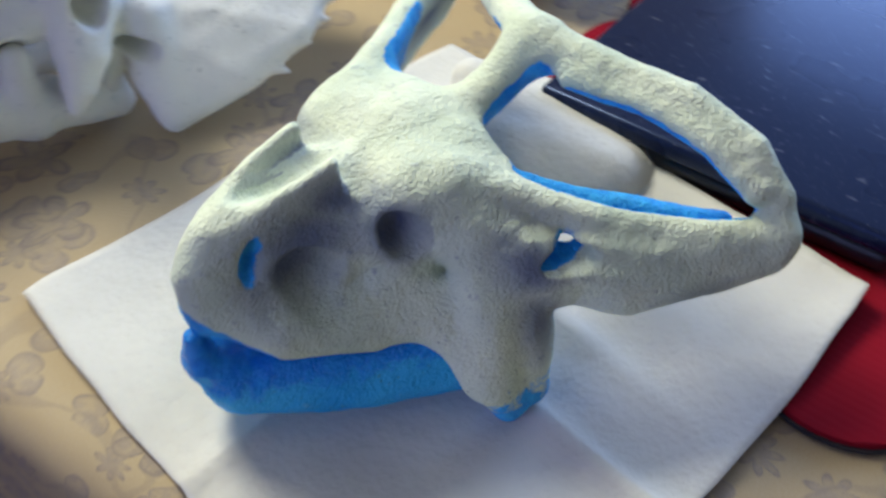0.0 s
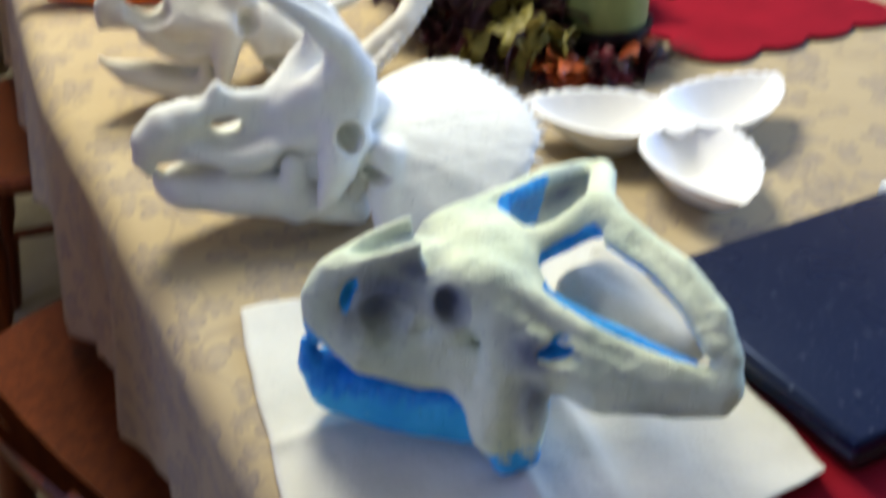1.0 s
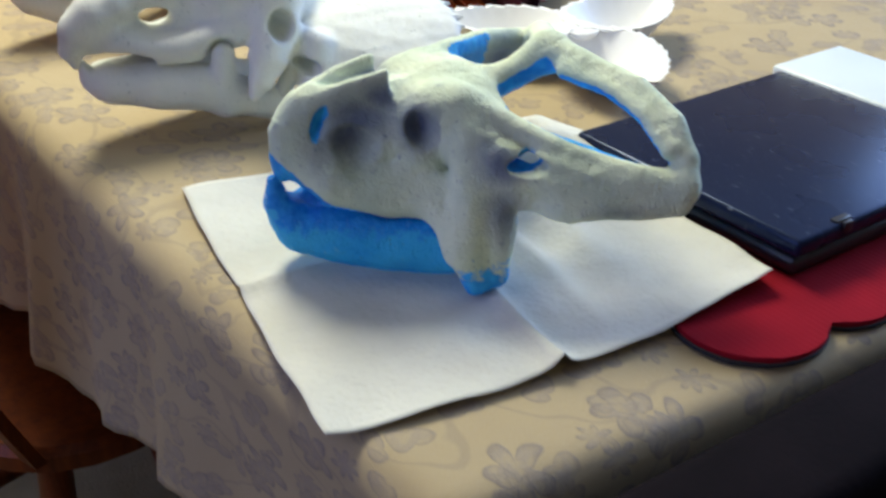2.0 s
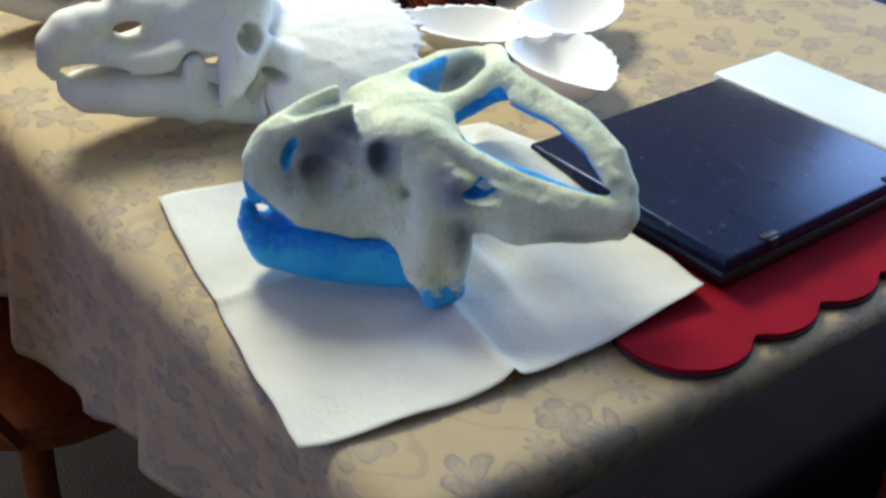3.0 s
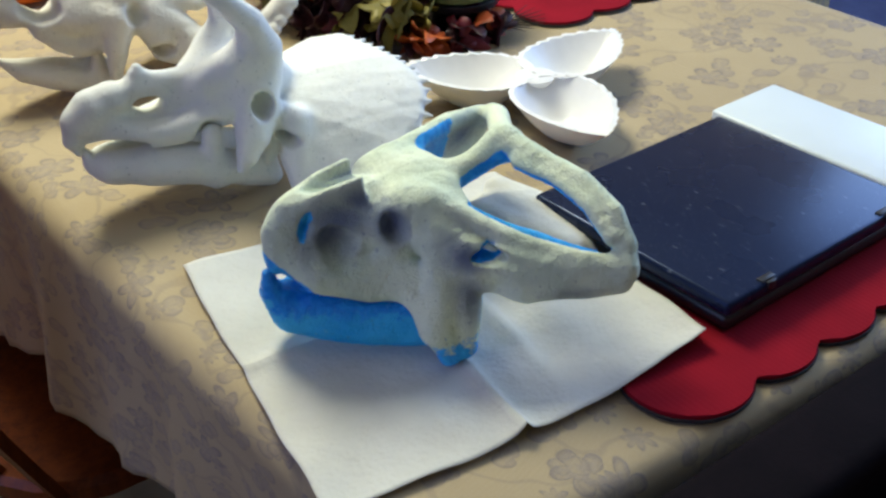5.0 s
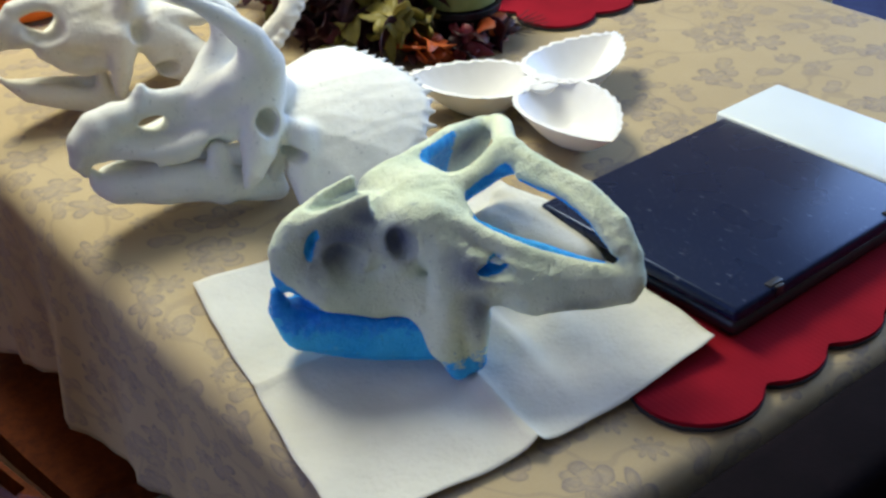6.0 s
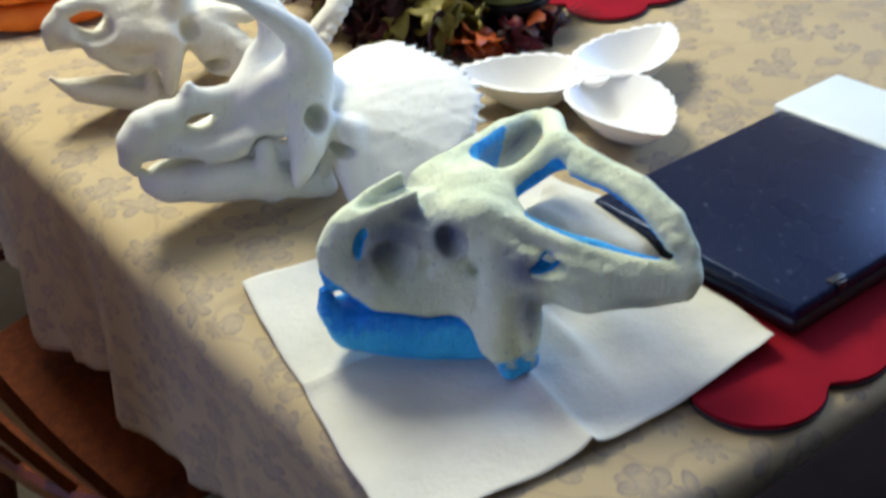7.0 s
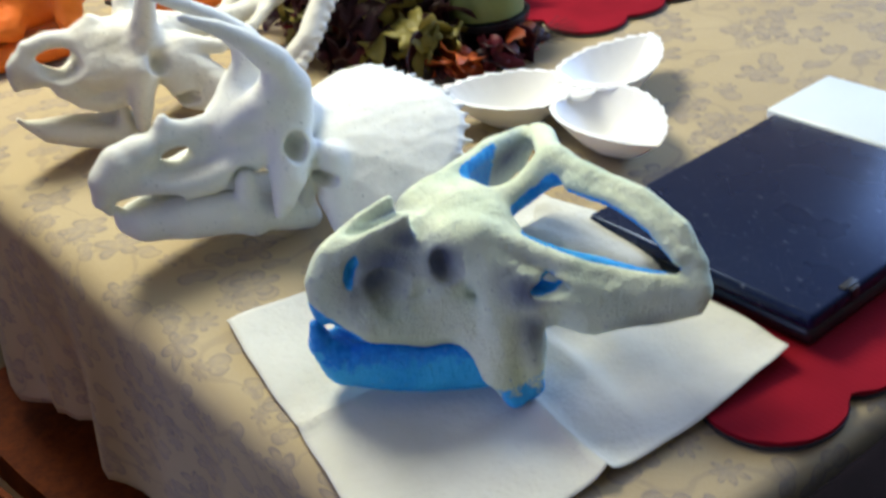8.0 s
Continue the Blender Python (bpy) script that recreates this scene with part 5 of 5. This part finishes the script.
# ---- chairs ----
def spindle_chair(m, label):
    """Wooden chair with a rounded saddle seat, raked flat slats, crest rail and turned legs; it faces +x."""
    top = empty_thing("wooden_chair", m, label, "chair", "wooden dining chairs")
    bm = bmesh.new()
    rings = []
    n = 40
    for k, (z, grow) in enumerate(((0.425, 0.94), (0.432, 1.0), (0.448, 1.0), (0.455, 0.97), (0.450, 0.75), (0.445, 0.4))):
        ring = []
        for i in range(n):
            a = 2 * math.pi * i / n
            r = 0.205 / (abs(math.cos(a)) ** 3.2 + abs(math.sin(a)) ** 3.2) ** (1 / 3.2)
            ring.append(bm.verts.new((r * math.cos(a) * grow, r * math.sin(a) * grow * 1.02, z)))
        rings.append(ring)
    for a, b in zip(rings, rings[1:]):
        for i in range(n):
            bm.faces.new((a[i], a[(i + 1) % n], b[(i + 1) % n], b[i]))
    bm.faces.new(rings[0]), bm.faces.new(rings[-1])
    part("seat", bm, M["chair"], top)
    for sx in (-1, 1):
        for sy in (-1, 1):
            foot, head = Vector((0.20 * sx, 0.19 * sy, 0)), Vector((0.145 * sx, 0.14 * sy, 0.43))
            axis = head - foot
            part("leg", lathe([(0.011, 0), (0.015, 0.05), (0.020, 0.16), (0.014, 0.19), (0.021, 0.22), (0.022, 0.32), (0.016, 0.36), (0.016, axis.length)], 16, axis, foot), M["chair"], top)
    for sy in (-1, 1):
        part("stretcher", lathe([(0.008, 0), (0.012, 0.16), (0.008, 0.33)], 12, Vector((1, 0, 0)), Vector((-0.165, 0.162 * sy, 0.17))), M["chair"], top)
    for i in range(5):
        y = -0.160 + 0.080 * i
        wide = 0.016 if i in (0, 4) else 0.021
        x = -0.172 - 0.02 * (1 - (y / 0.17) ** 2)
        bm = bmesh.new()
        rows = []
        for s in range(9):
            t = s / 8
            w = wide * (0.8 + 0.45 * math.sin(math.pi * t))
            cx, cy, cz = x - 0.13 * t - 0.02 * math.sin(math.pi * t), y * (1 + 0.12 * t), 0.448 + 0.46 * t
            rows.append([bm.verts.new((cx + dx, cy + dy, cz)) for dx, dy in ((-0.006, -w), (0.006, -w), (0.006, w), (-0.006, w))])
        for a, b in zip(rows, rows[1:]):
            for q in range(4):
                bm.faces.new((a[q], a[(q + 1) % 4], b[(q + 1) % 4], b[q]))
        bm.faces.new(rows[0]), bm.faces.new(rows[-1])
        bmesh.ops.bevel(bm, geom=[e for e in bm.edges if len(e.link_faces) == 2 and e.calc_face_angle(0) > 1.2], offset=0.003, segments=1, affect="EDGES")
        part("back_slat", bm, M["chair"], top)
    bm = bmesh.new()
    rows = []
    for s in range(13):
        t = s / 12 * 2 - 1
        x, y = -0.325 + 0.03 * t * t - 0.005, 0.215 * t
        h = 0.045 * (1 - 0.35 * t * t)
        rows.append([bm.verts.new((x + dx, y, 0.90 + dz)) for dx, dz in ((-0.010, 0), (0.010, 0), (0.008, h * 2), (-0.008, h * 2))])
    for a, b in zip(rows, rows[1:]):
        for q in range(4):
            bm.faces.new((a[q], a[(q + 1) % 4], b[(q + 1) % 4], b[q]))
    bm.faces.new(rows[0]), bm.faces.new(rows[-1])
    part("crest_rail", bm, M["chair"], top)
    return top


first = spindle_chair(pose(0.045, 0.758, 0, 0, 0, 21), "reddish-brown wooden chair with flat back slats pushed under the cloth")
copy_thing(first, pose(0.02, 1.46, 0, 0, 0, -5))
tagged(copy_thing(first, pose(1.52, 0.93, 0, 0, 0, 184)), "reddish-brown wooden chair with a blue cushion on its seat")


def seat_cushion():
    """A soft square cushion with a pale piped border."""
    f = Field((-0.2, -0.2, -0.002), (0.2, 0.2, 0.06), 0.004, mirror=False)
    f.ell((0, 0, 0.022), (0.215, 0.215, 0.026), 0.01)
    f.rough(0.0012, 45.0)
    top = empty_thing("seat_cushion", pose(1.52, 0.93, 0.4555, 0, 0, 4), "dark blue seat cushion with pale piping on a wooden chair", "cushion")
    mesh_part("cover", f.skin("cover"), M["navy"], top)
    pipe = bpy.data.curves.new("piping", "CURVE")
    pipe.dimensions, pipe.bevel_depth = "3D", 0.005
    line = pipe.splines.new("POLY")
    line.points.add(47)
    line.use_cyclic_u = True
    for k, pt in enumerate(line.points):
        a = 2 * math.pi * k / 48
        r = 0.198 / (abs(math.cos(a)) ** 4 + abs(math.sin(a)) ** 4) ** 0.25
        pt.co = (r * math.cos(a), r * math.sin(a), 0.014, 1)
    pipe.materials.append(M["dish"])
    edge = new("piping", pipe)
    edge.parent = top


seat_cushion()


def dark_chair():
    """A dark upholstered chair added to fill the dark area below the near table edge; its low back stands against it.
    """
    top = empty_thing("upholstered_chair", pose(0.34, -0.017, 0, 0, 0, 3.0), "dark leather chair added over the dark near cloth drop, with wooden side post", "chair")
    part("backrest", box((-0.285, -0.022, 0.40), (0.30, 0.040, 0.749), 0.012, 4), M["leather"], top, "black-brown leather backrest hiding the near cloth drop")
    part("seat", box((-0.26, -0.46, 0.34), (0.28, -0.022, 0.45), 0.03, 4), M["leather"], top)
    part("side_post", box((-0.042, -0.072, 0.0), (0.018, -0.0325, 0.752), 0.008, 3), M["chair"], top, "reddish wooden post")
    for lx in (-0.23, 0.25):
        for ly in (-0.42, 0.0):
            part("leg", lathe([(0.016, 0), (0.022, 0.30), (0.022, 0.41)], 14, base=Vector((lx, ly, 0))), M["chair"], top)
    return top


dark_chair()
